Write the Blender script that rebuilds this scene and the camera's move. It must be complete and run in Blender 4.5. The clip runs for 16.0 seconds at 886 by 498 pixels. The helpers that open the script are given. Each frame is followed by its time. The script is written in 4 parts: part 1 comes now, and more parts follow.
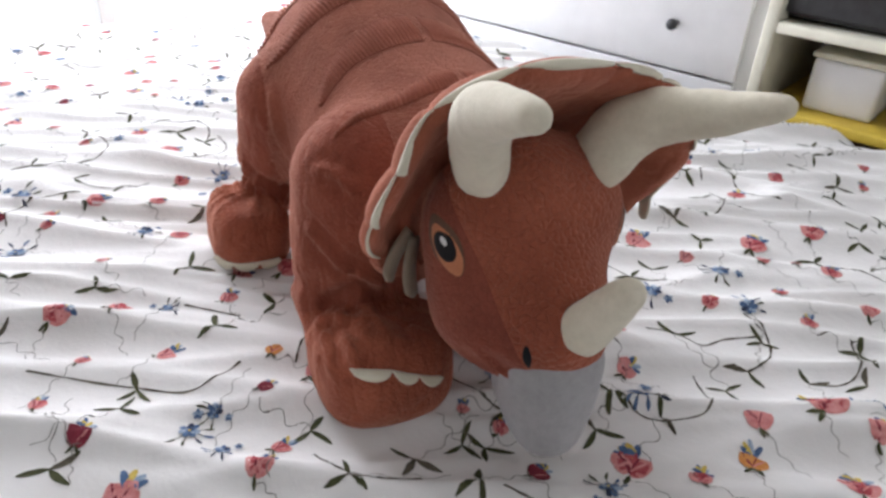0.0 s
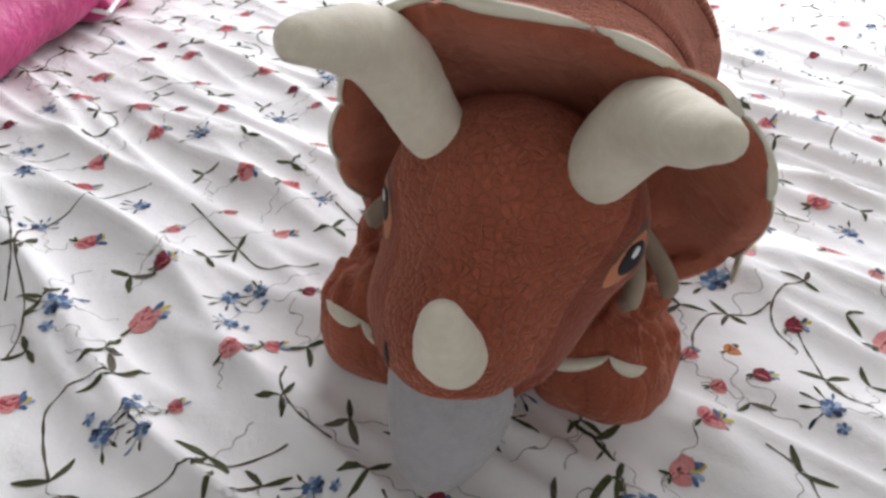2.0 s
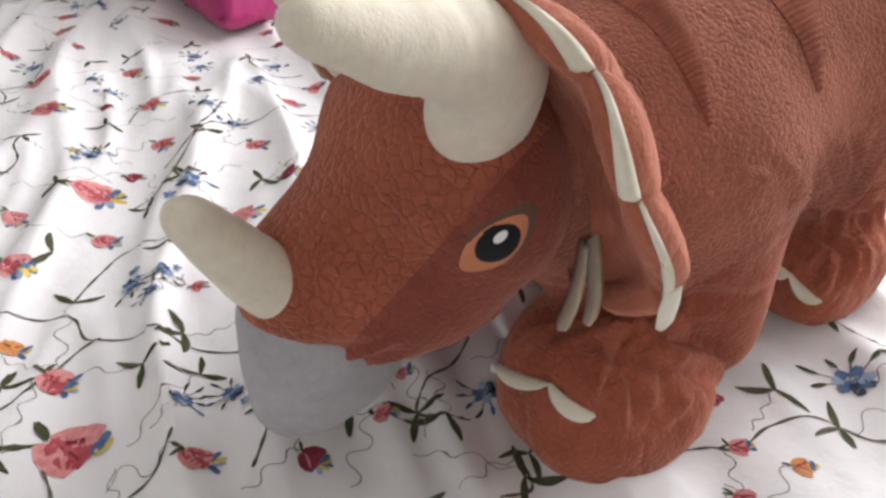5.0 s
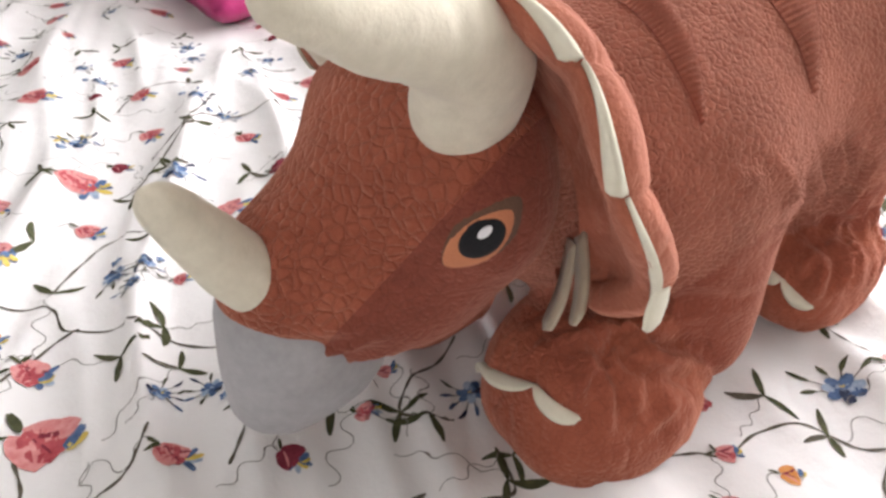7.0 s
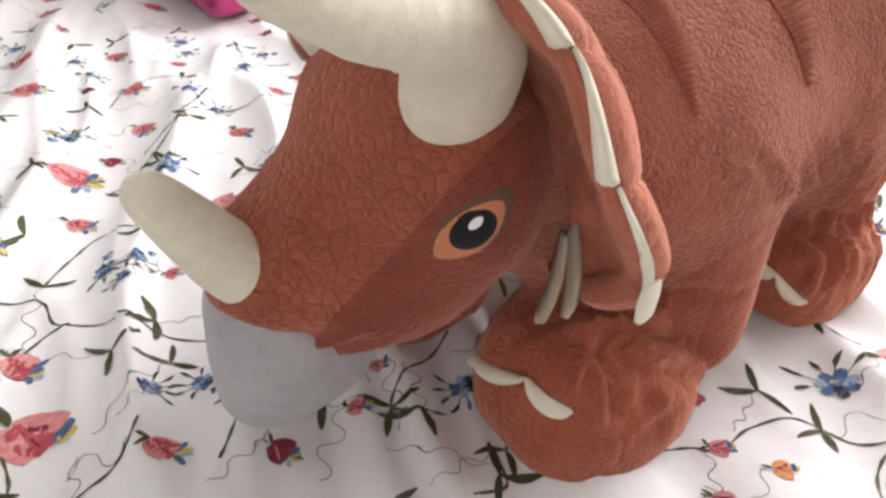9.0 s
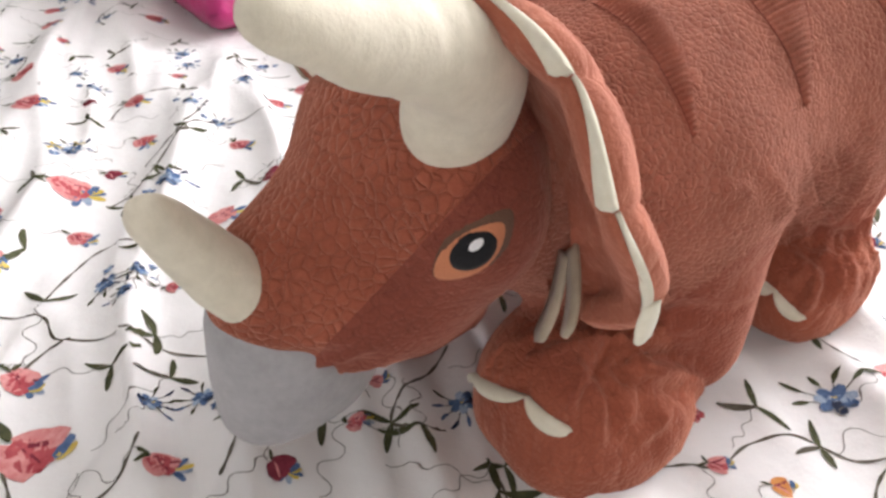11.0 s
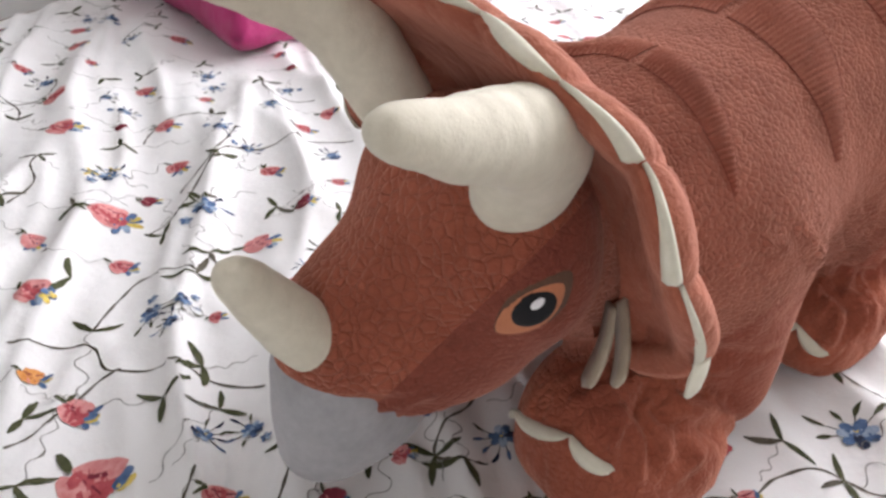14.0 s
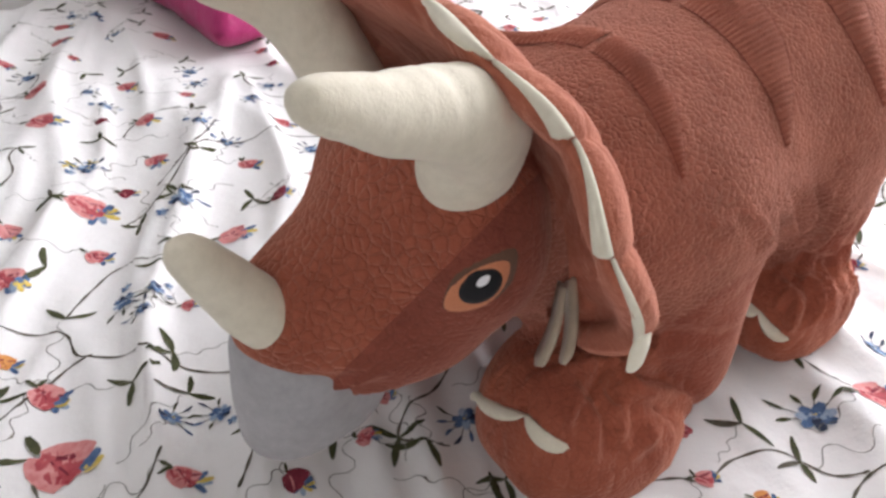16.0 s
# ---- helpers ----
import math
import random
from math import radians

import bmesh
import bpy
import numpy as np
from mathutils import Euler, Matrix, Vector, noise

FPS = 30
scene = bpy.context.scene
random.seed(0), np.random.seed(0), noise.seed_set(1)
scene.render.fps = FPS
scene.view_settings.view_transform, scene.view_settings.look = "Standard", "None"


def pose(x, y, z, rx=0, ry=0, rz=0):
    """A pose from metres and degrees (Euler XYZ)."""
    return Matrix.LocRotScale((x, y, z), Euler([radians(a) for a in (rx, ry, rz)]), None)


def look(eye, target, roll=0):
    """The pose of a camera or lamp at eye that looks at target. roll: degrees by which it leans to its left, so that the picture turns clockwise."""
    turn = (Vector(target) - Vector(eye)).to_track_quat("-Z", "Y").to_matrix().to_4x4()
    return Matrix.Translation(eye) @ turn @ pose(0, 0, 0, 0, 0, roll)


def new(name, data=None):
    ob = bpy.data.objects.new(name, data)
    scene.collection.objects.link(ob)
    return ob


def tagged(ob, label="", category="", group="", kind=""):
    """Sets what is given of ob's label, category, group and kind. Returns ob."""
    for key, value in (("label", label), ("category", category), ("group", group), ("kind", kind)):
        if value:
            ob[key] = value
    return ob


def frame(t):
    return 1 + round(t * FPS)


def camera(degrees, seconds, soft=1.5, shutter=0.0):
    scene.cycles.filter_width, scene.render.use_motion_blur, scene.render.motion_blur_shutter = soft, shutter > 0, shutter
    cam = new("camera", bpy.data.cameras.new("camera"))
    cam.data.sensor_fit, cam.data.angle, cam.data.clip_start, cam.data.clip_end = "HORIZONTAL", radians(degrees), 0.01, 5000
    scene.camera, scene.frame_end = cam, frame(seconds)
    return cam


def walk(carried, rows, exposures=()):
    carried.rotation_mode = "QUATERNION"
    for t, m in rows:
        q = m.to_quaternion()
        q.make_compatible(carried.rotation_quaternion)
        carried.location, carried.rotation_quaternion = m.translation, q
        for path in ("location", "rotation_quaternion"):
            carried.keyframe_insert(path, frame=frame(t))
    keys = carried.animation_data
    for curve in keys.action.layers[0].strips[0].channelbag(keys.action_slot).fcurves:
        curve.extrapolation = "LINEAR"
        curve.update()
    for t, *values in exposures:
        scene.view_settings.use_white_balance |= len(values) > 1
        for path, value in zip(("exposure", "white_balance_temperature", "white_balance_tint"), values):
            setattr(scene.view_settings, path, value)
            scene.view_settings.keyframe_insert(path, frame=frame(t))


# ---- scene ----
cam = camera(61.7, 16.0, soft=2.8)
PATH = [
    (0, (0.063, -0.011, 0.447), (0.011, 1.727, -0.541), 4.2),
    (0.5, (0.138, 0.082, 0.427), (-0.296, 1.706, -0.658), 3.7),
    (1, (0.217, 0.111, 0.413), (-0.444, 1.612, -0.732), 1.0),
    (1.5, (0.31, 0.131, 0.427), (-0.613, 1.525, -0.67), 3.2),
    (2, (0.348, 0.189, 0.425), (-0.792, 1.382, -0.706), 3.7),
    (2.5, (0.388, 0.273, 0.418), (-1.005, 1.095, -0.759), 1.4),
    (3, (0.431, 0.311, 0.418), (-1.017, 1.083, -0.725), 2.6),
    (3.5, (0.445, 0.344, 0.401), (-1.058, 0.973, -0.758), 1.8),
    (4, (0.451, 0.408, 0.39), (-1.128, 0.748, -0.789), 0.2),
    (4.2, (0.451, 0.43, 0.388), (-1.141, 0.758, -0.777), 0.4),
    (6.3, (0.45, 0.437, 0.365), (-1.157, 0.778, -0.776), 2.8),
    (6.5, (0.449, 0.44, 0.368), (-1.157, 0.789, -0.772), 2.8),
    (7, (0.446, 0.44, 0.37), (-1.16, 0.79, -0.769), 3.1),
    (7.5, (0.448, 0.443, 0.363), (-1.152, 0.798, -0.783), 3.3),
    (8, (0.446, 0.441, 0.368), (-1.157, 0.797, -0.774), 3.3),
    (8.5, (0.446, 0.443, 0.367), (-1.157, 0.801, -0.775), 3.4),
    (9, (0.446, 0.443, 0.366), (-1.156, 0.801, -0.777), 3.4),
    (11.3, (0.444, 0.442, 0.374), (-1.17, 0.804, -0.752), 3.6),
    (11.5, (0.446, 0.436, 0.377), (-1.163, 0.801, -0.754), 4.0),
    (12, (0.455, 0.419, 0.403), (-1.147, 0.802, -0.731), 3.9),
    (12.5, (0.453, 0.412, 0.405), (-1.146, 0.802, -0.731), 4.3),
    (13, (0.452, 0.41, 0.409), (-1.157, 0.795, -0.714), 4.5),
    (13.5, (0.452, 0.405, 0.407), (-1.159, 0.776, -0.717), 4.4),
    (14, (0.441, 0.41, 0.404), (-1.173, 0.779, -0.718), 4.1),
    (14.5, (0.449, 0.417, 0.405), (-1.165, 0.784, -0.718), 3.8),
    (15, (0.463, 0.42, 0.409), (-1.157, 0.785, -0.707), 4.4),
    (15.5, (0.464, 0.425, 0.406), (-1.153, 0.802, -0.709), 4.3),
    (16, (0.459, 0.43, 0.402), (-1.155, 0.809, -0.717), 4.2),
]
walk(cam, [(t, look(eye, target, roll)) for t, eye, target, roll in PATH],
     [(0, -0.29, 6350, 13), (1.5, -0.34, 6400, 13), (3.0, -0.36, 6450, 14), (4.2, -0.27, 6500, 15), (6.3, 0.34, 6750, 15), (9.2, 0.34, 6750, 15),
      (11.3, 0.31, 6700, 15), (12.0, 0.22, 6550, 15), (13.5, 0.01, 6500, 15), (16, 0.03, 6500, 15)])


# ---- world and light ----
ROOM = pose(0, 0, 0, 0, 0, -37.0)          # the room's axes: x along the wardrobe, y towards it
ROOM_TURN = -37.0


def rpose(x, y, z, rz=0.0):
    return ROOM @ pose(x, y, z, 0, 0, rz)


world = bpy.data.worlds.new("world")
scene.world = world
world.use_nodes = True
wn = world.node_tree.nodes
sky = wn.new("ShaderNodeTexSky")
sky.sky_type, sky.sun_disc, sky.sun_elevation, sky.sun_rotation = "NISHITA", False, radians(40), radians(200)
wn["Background"].inputs["Strength"].default_value = 0.12
world.node_tree.links.new(sky.outputs[0], wn["Background"].inputs["Color"])


def room_lamp(m, w, h, power, colour):
    data = bpy.data.lights.new("window_or_fill_light", "AREA")
    data.shape, data.size, data.size_y, data.energy, data.color = "RECTANGLE", w, h, power, colour
    ob = new("window_or_fill_light", data)
    ob.matrix_world = m
    return ob


room_lamp(ROOM @ look((-2.18, 1.15, 0.65), (-1.0, 1.15, 0.60)), 1.5, 1.9, 86, (0.92, 0.94, 1.0))
# unseen fill lamp added on the east side to brighten the toy's flank
room_lamp(ROOM @ look((2.38, 1.35, 0.95), (1.0, 1.2, 0.70)), 1.5, 1.3, 7.5, (0.97, 0.95, 0.97))


# ---- materials ----
class Nodes:
    """A short way to write node materials."""

    def __init__(self, name):
        self.mat = bpy.data.materials.new(name)
        self.mat.use_nodes = True
        self.tree = self.mat.node_tree
        self.bsdf = self.tree.nodes["Principled BSDF"]
        self.coord = self.tree.nodes.new("ShaderNodeTexCoord").outputs["Object"]

    def add(self, kind, values=None, **attrs):
        n = self.tree.nodes.new(kind)
        for k, v in attrs.items():
            setattr(n, k, v)
        for k, v in (values or {}).items():
            if isinstance(v, bpy.types.NodeSocket):
                self.tree.links.new(v, n.inputs[k])
            else:
                n.inputs[k].default_value = v
        return n

    def put(self, **values):
        for k, v in values.items():
            k = k.replace("_", " ")
            if isinstance(v, bpy.types.NodeSocket):
                self.tree.links.new(v, self.bsdf.inputs[k])
            else:
                self.bsdf.inputs[k].default_value = v

    def noise(self, scale, detail=3.0, rough=0.55, vec=None):
        return self.add("ShaderNodeTexNoise", {"Vector": vec or self.coord, "Scale": scale, "Detail": detail, "Roughness": rough}).outputs["Fac"]

    def ramp(self, fac, stops):
        n = self.add("ShaderNodeValToRGB", {"Fac": fac})
        el = n.color_ramp.elements
        while len(el) < len(stops):
            el.new(0.5)
        for e, (p, c) in zip(el, stops):
            e.position, e.color = p, (*c, 1.0) if len(c) == 3 else c
        return n.outputs["Color"]

    def mix(self, fac, a, b, mode="MIX"):
        n = self.add("ShaderNodeMix", data_type="RGBA", blend_type=mode)
        for sock, v in ((n.inputs[0], fac), (n.inputs[6], a), (n.inputs[7], b)):
            if isinstance(v, bpy.types.NodeSocket):
                self.tree.links.new(v, sock)
            else:
                sock.default_value = v if not isinstance(v, tuple) or len(v) == 4 else (*v, 1.0)
        return n.outputs[2]

    def math(self, op, a, b=0.0):
        n = self.add("ShaderNodeMath", operation=op)
        for i, v in enumerate((a, b)):
            if isinstance(v, bpy.types.NodeSocket):
                self.tree.links.new(v, n.inputs[i])
            else:
                n.inputs[i].default_value = v
        return n.outputs[0]

    def bump(self, height, strength, distance, normal=None):
        v = {"Height": height, "Strength": strength, "Distance": distance}
        if normal is not None:
            v["Normal"] = normal
        return self.add("ShaderNodeBump", v).outputs["Normal"]


def plush(name, dark, light, pile=420.0, scales=0.0, cell=75.0, folds=0.0):
    """Short-pile toy fabric: mottled nap, fine pile relief, a soft sheen; scales: depth of an embossed hide pattern,
    its grooves also coloured darker.
    """
    n = Nodes(name)
    blotch = n.noise(22.0, 4.0, 0.6)
    grain = n.noise(pile, 2.0, 0.7)
    mixed = n.math("ADD", n.math("MULTIPLY", blotch, 0.72), n.math("MULTIPLY", grain, 0.28))
    colour = n.ramp(mixed, [(0.34, dark), (0.66, light)])
    nap = n.bump(grain, 0.55, 0.0016)
    nap = n.bump(n.noise(130.0, 4.0, 0.7), 0.30, 0.004, nap)
    if folds:
        wave = n.add("ShaderNodeMapping", {"Vector": n.coord, "Scale": (34.0, 20.0, 14.0), "Rotation": (0.3, 0.5, 0.2)}).outputs[0]
        crease = n.math("ABSOLUTE", n.math("SUBTRACT", n.noise(1.0, 2.0, 0.5, wave), 0.5))
        nap = n.bump(n.ramp(crease, [(0.0, (0, 0, 0)), (0.07, (1, 1, 1))]), folds, 0.008, nap)
    if scales:
        warp = n.add("ShaderNodeVectorMath", {0: n.coord, 1: n.add("ShaderNodeVectorMath", {0: n.add("ShaderNodeTexNoise", {"Vector": n.coord, "Scale": 55.0}).outputs["Color"], 1: (0.007, 0.007, 0.007)}, operation="MULTIPLY").outputs[0]}, operation="ADD").outputs[0]
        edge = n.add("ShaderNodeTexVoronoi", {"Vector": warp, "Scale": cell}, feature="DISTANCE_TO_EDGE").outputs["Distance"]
        groove = n.ramp(edge, [(0.0, (0, 0, 0)), (0.06, (0.6, 0.6, 0.6)), (0.22, (1, 1, 1))])
        nap = n.bump(groove, scales, 0.003, nap)
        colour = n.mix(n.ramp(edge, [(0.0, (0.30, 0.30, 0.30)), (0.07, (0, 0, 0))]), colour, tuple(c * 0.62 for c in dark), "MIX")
    n.put(Base_Color=colour, Roughness=0.92, Normal=nap, Sheen_Weight=0.58, Sheen_Roughness=0.45, Sheen_Tint=(0.88, 0.46, 0.34, 1), Specular_IOR_Level=0.15)
    return n.mat


def felt(name, dark, light, scale=160.0):
    n = Nodes(name)
    f = n.noise(scale, 5.0, 0.65)
    colour = n.ramp(n.math("ADD", n.math("MULTIPLY", f, 0.5), n.math("MULTIPLY", n.noise(18.0), 0.5)), [(0.35, dark), (0.65, light)])
    nap = n.bump(n.noise(600.0, 2.0), 0.25, 0.001)
    n.put(Base_Color=colour, Roughness=0.9, Normal=nap, Sheen_Weight=0.2, Specular_IOR_Level=0.15)
    return n.mat


def paint(name, dark, light, scale=30.0, rough=0.5, bump=0.1):
    n = Nodes(name)
    f = n.noise(scale, 5.0, 0.6)
    n.put(Base_Color=n.ramp(f, [(0.3, dark), (0.7, light)]), Roughness=rough, Normal=n.bump(n.noise(scale * 9, 3.0), bump, 0.002))
    return n.mat


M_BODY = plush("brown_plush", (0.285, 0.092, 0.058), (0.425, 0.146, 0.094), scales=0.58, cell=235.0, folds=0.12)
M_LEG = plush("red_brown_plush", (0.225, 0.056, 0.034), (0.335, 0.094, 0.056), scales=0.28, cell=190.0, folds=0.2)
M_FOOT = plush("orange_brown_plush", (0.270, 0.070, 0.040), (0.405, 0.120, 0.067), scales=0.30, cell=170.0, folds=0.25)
# body brown, darkened to put the shade between the ribs into the colour
M_BAND = plush("rib_shaded_brown_plush", (0.250, 0.078, 0.049), (0.380, 0.126, 0.080))
M_FRILL = plush("peach_brown_plush", (0.31, 0.090, 0.053), (0.45, 0.150, 0.090), folds=0.2)
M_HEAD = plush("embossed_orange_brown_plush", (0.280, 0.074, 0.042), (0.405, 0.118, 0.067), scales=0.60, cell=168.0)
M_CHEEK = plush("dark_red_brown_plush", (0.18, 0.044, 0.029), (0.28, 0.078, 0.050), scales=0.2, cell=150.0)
M_HORN = felt("cream_velour", (0.67, 0.615, 0.48), (0.79, 0.735, 0.59))
M_TRIM = felt("cream_felt", (0.66, 0.62, 0.48), (0.76, 0.72, 0.58))
M_FRINGE = felt("beige_felt", (0.40, 0.33, 0.24), (0.50, 0.42, 0.31))
M_BEAK = felt("grey_velour", (0.33, 0.322, 0.322), (0.43, 0.42, 0.422))
M_BLACK = felt("black_thread", (0.008, 0.008, 0.009), (0.02, 0.02, 0.022), 900.0)
M_IRIS = felt("orange_thread", (0.48, 0.17, 0.08), (0.60, 0.235, 0.12), 900.0)
M_LID = felt("taupe_thread", (0.10, 0.055, 0.035), (0.16, 0.085, 0.055), 900.0)
M_GLINT = felt("white_thread", (0.78, 0.78, 0.78), (0.85, 0.85, 0.85), 900.0)
M_WALL = paint("white_wall_paint", (0.72, 0.72, 0.70), (0.80, 0.80, 0.78), 6.0, 0.8)
M_FLOOR = paint("brown_floor", (0.16, 0.10, 0.06), (0.26, 0.17, 0.10), 12.0, 0.5)
M_WHITE = paint("white_lacquer", (0.76, 0.76, 0.76), (0.82, 0.82, 0.82), 14.0, 0.35, 0.03)
M_CREAM = paint("cream_board", (0.60, 0.58, 0.47), (0.70, 0.68, 0.56), 20.0, 0.5, 0.05)
M_DARK = paint("black_plastic", (0.012, 0.012, 0.014), (0.03, 0.03, 0.032), 40.0, 0.35, 0.05)
M_KNOB = paint("dark_metal_knob", (0.02, 0.02, 0.022), (0.05, 0.05, 0.055), 60.0, 0.3, 0.02)
M_YELLOW = paint("yellow_painted_wood", (0.55, 0.38, 0.04), (0.68, 0.50, 0.07), 25.0, 0.5, 0.1)
M_WOOD = paint("bed_frame_wood", (0.22, 0.13, 0.07), (0.34, 0.21, 0.12), 10.0, 0.5, 0.1)
M_MAT = paint("mattress_ticking", (0.62, 0.60, 0.56), (0.72, 0.70, 0.66), 30.0, 0.85)


def sheet_material():
    n = Nodes("white_cotton")
    weave = n.noise(900.0, 2.0)
    n.put(Base_Color=n.ramp(n.noise(7.0, 4.0), [(0.3, (0.76, 0.745, 0.72)), (0.7, (0.84, 0.83, 0.81))]), Roughness=0.85,
          Normal=n.bump(n.noise(48.0, 4.0, 0.6), 0.22, 0.006, n.bump(weave, 0.15, 0.0006)), Sheen_Weight=0.1, Specular_IOR_Level=0.2)
    return n.mat


M_SHEET = sheet_material()


def satin(name, dark, light):
    n = Nodes(name)
    n.put(Base_Color=n.ramp(n.noise(9.0, 4.0), [(0.3, dark), (0.7, light)]), Roughness=0.5, Normal=n.bump(n.noise(30.0, 4.0), 0.5, 0.010), Sheen_Weight=0.05)
    return n.mat


M_MAGENTA = satin("magenta_satin", (0.30, 0.006, 0.085), (0.46, 0.014, 0.15))


# ---- mesh helpers ----
def part(name, bm, material, parent=None, label="", smooth=True):
    """Links a bmesh as one mesh object under a thing or a part."""
    me = bpy.data.meshes.new(name)
    bm.to_mesh(me)
    bm.free()
    if smooth:
        me.polygons.foreach_set("use_smooth", [True] * len(me.polygons))
    for m in material if isinstance(material, (list, tuple)) else [material]:
        me.materials.append(m)
    ob = new(name, me)
    if parent is not None:
        ob.parent = parent
    if label:
        ob["label"] = label
    return ob


def box(w, d, h, x=0.0, y=0.0, z=0.0, bevel=0.004, segments=2, bm=None):
    """A bevelled box with its base's middle at x, y, z."""
    own = bmesh.new()
    bmesh.ops.create_cube(own, size=1, matrix=Matrix.Translation((x, y, z + h / 2)) @ Matrix.Diagonal((w, d, h, 1)))
    if bevel:
        bmesh.ops.bevel(own, geom=own.edges[:], offset=bevel, segments=segments, affect="EDGES", profile=0.5)
    if bm is None:
        return own
    me = bpy.data.meshes.new("join")
    own.to_mesh(me)
    own.free()
    bm.from_mesh(me)
    bpy.data.meshes.remove(me)
    return bm


def thing(name, m, label, category, kind="", group=""):
    ob = new(name)
    ob.matrix_world = m
    ob.empty_display_size = 0.05
    return tagged(ob, label, category, group, kind)


def surface(field, lo, hi, step):
    """The zero surface of a distance field, as vertices and quads (surface nets)."""
    axes = [np.arange(a, b + step, step) for a, b in zip(lo, hi)]
    g = np.stack(np.meshgrid(*axes, indexing="ij"), -1)
    v = field(g)
    s = v < 0
    corners = [(i, j, k) for i in (0, 1) for j in (0, 1) for k in (0, 1)]
    shape = [n - 1 for n in v.shape]
    cut = lambda a, c: a[c[0]:c[0] + shape[0], c[1]:c[1] + shape[1], c[2]:c[2] + shape[2]]
    inside = sum(cut(s, c).astype(int) for c in corners)
    mixed = (inside > 0) & (inside < 8)
    total, count = np.zeros((*shape, 3)), np.zeros(shape)
    for a in corners:
        for b in corners:
            if sum(b) == sum(a) + 1 and all(q >= p for p, q in zip(a, b)):
                va, vb = cut(v, a), cut(v, b)
                cross = (va < 0) != (vb < 0)
                f = np.where(cross, va / np.where(cross, va - vb, 1), 0)[..., None]
                total += np.where(cross[..., None], np.array(a) + f * (np.array(b) - np.array(a)), 0)
                count += cross
    index = -np.ones(shape, int)
    index[mixed] = np.arange(mixed.sum())
    cells = np.argwhere(mixed)
    verts = (cells + total[mixed] / count[mixed][:, None]) * step + np.array(lo)
    quads = []
    for ax in range(3):
        u, w = [(1, 2), (2, 0), (0, 1)][ax]
        a = s[:-1, :-1, :-1]
        b = np.roll(s, -1, ax)[:-1, :-1, :-1]
        hit = np.argwhere(a != b)
        hit = hit[(hit[:, u] > 0) & (hit[:, w] > 0)]
        du, dw = np.zeros(3, int), np.zeros(3, int)
        du[u], dw[w] = 1, 1
        q = np.stack([index[tuple((hit - du - dw).T)], index[tuple((hit - dw).T)], index[tuple(hit.T)], index[tuple((hit - du).T)]], -1)
        flip = ~a[tuple(hit.T)]
        q[flip] = q[flip][:, ::-1]
        quads.append(q)
    quads = np.concatenate(quads)
    return verts, quads[(quads >= 0).all(1)]


def gradient(field, p, e=0.0008):
    g = np.stack([field(p + np.eye(3)[i] * e) - field(p - np.eye(3)[i] * e) for i in range(3)], -1)
    return g / np.maximum(np.linalg.norm(g, axis=-1, keepdims=True), 1e-9)


def skin(name, verts, quads, normals, material, parent, label=""):
    used = np.unique(quads)
    remap = -np.ones(len(verts), int)
    remap[used] = np.arange(len(used))
    me = bpy.data.meshes.new(name)
    me.from_pydata(verts[used].tolist(), [], remap[quads].tolist())
    me.polygons.foreach_set("use_smooth", [True] * len(me.polygons))
    for m in material if isinstance(material, (list, tuple)) else [material]:
        me.materials.append(m)
    me.update()
    if normals is not None:
        me.normals_split_custom_set_from_vertices(normals[used].tolist())
    ob = new(name, me)
    ob.parent = parent
    if label:
        ob["label"] = label
    return ob


def ball(p, c, r):
    q = (p - np.array(c)) / np.array(r)
    k0 = np.linalg.norm(q, axis=-1)
    k1 = np.linalg.norm(q / np.array(r), axis=-1)
    return k0 * (k0 - 1) / np.maximum(k1, 1e-9)


def limb(p, a, b, ra, rb):
    a, b = np.array(a, float), np.array(b, float)
    ab = b - a
    t = np.clip(((p - a) @ ab) / (ab @ ab), 0, 1)
    return np.linalg.norm(p - a - t[..., None] * ab, axis=-1) - (ra + (rb - ra) * t)


def blend(a, b, k):
    h = np.clip(0.5 + 0.5 * (b - a) / k, 0, 1)
    return b + (a - b) * h - k * h * (1 - h)


def tube(points, radii, n=20, squash=1.0, caps=True):
    """A tapering tube along smooth points (Catmull-Rom), rounded at its ends by the radii."""
    bm = bmesh.new()
    pts, rs = [Vector(p) for p in points], list(radii)
    line, rad = [], []
    for i in range(len(pts) - 1):
        p0, p1, p2, p3 = pts[max(i - 1, 0)], pts[i], pts[i + 1], pts[min(i + 2, len(pts) - 1)]
        for j in range(8):
            t = j / 8
            line.append(0.5 * ((2 * p1) + (p2 - p0) * t + (2 * p0 - 5 * p1 + 4 * p2 - p3) * t * t + (3 * p1 - p0 - 3 * p2 + p3) * t ** 3))
            rad.append(rs[i] + (rs[i + 1] - rs[i]) * (t * t * (3 - 2 * t)))
    line.append(pts[-1])
    rad.append(rs[-1])
    up = Vector((1, 0, 0))
    rings = []
    for i, (p, r) in enumerate(zip(line, rad)):
        d = (line[min(i + 1, len(line) - 1)] - line[max(i - 1, 0)]).normalized()
        s = d.cross(up).normalized()
        u = s.cross(d).normalized()
        rings.append([bm.verts.new(p + (u * math.cos(a) * squash + s * math.sin(a)) * r) for a in (2 * math.pi * k / n for k in range(n))])
    for a, b in zip(rings, rings[1:]):
        for k in range(n):
            bm.faces.new((a[k], a[(k + 1) % n], b[(k + 1) % n], b[k]))
    if caps:
        bm.faces.new(rings[0][::-1])
        bm.faces.new(rings[-1])
    bmesh.ops.recalc_face_normals(bm, faces=bm.faces)
    return bm


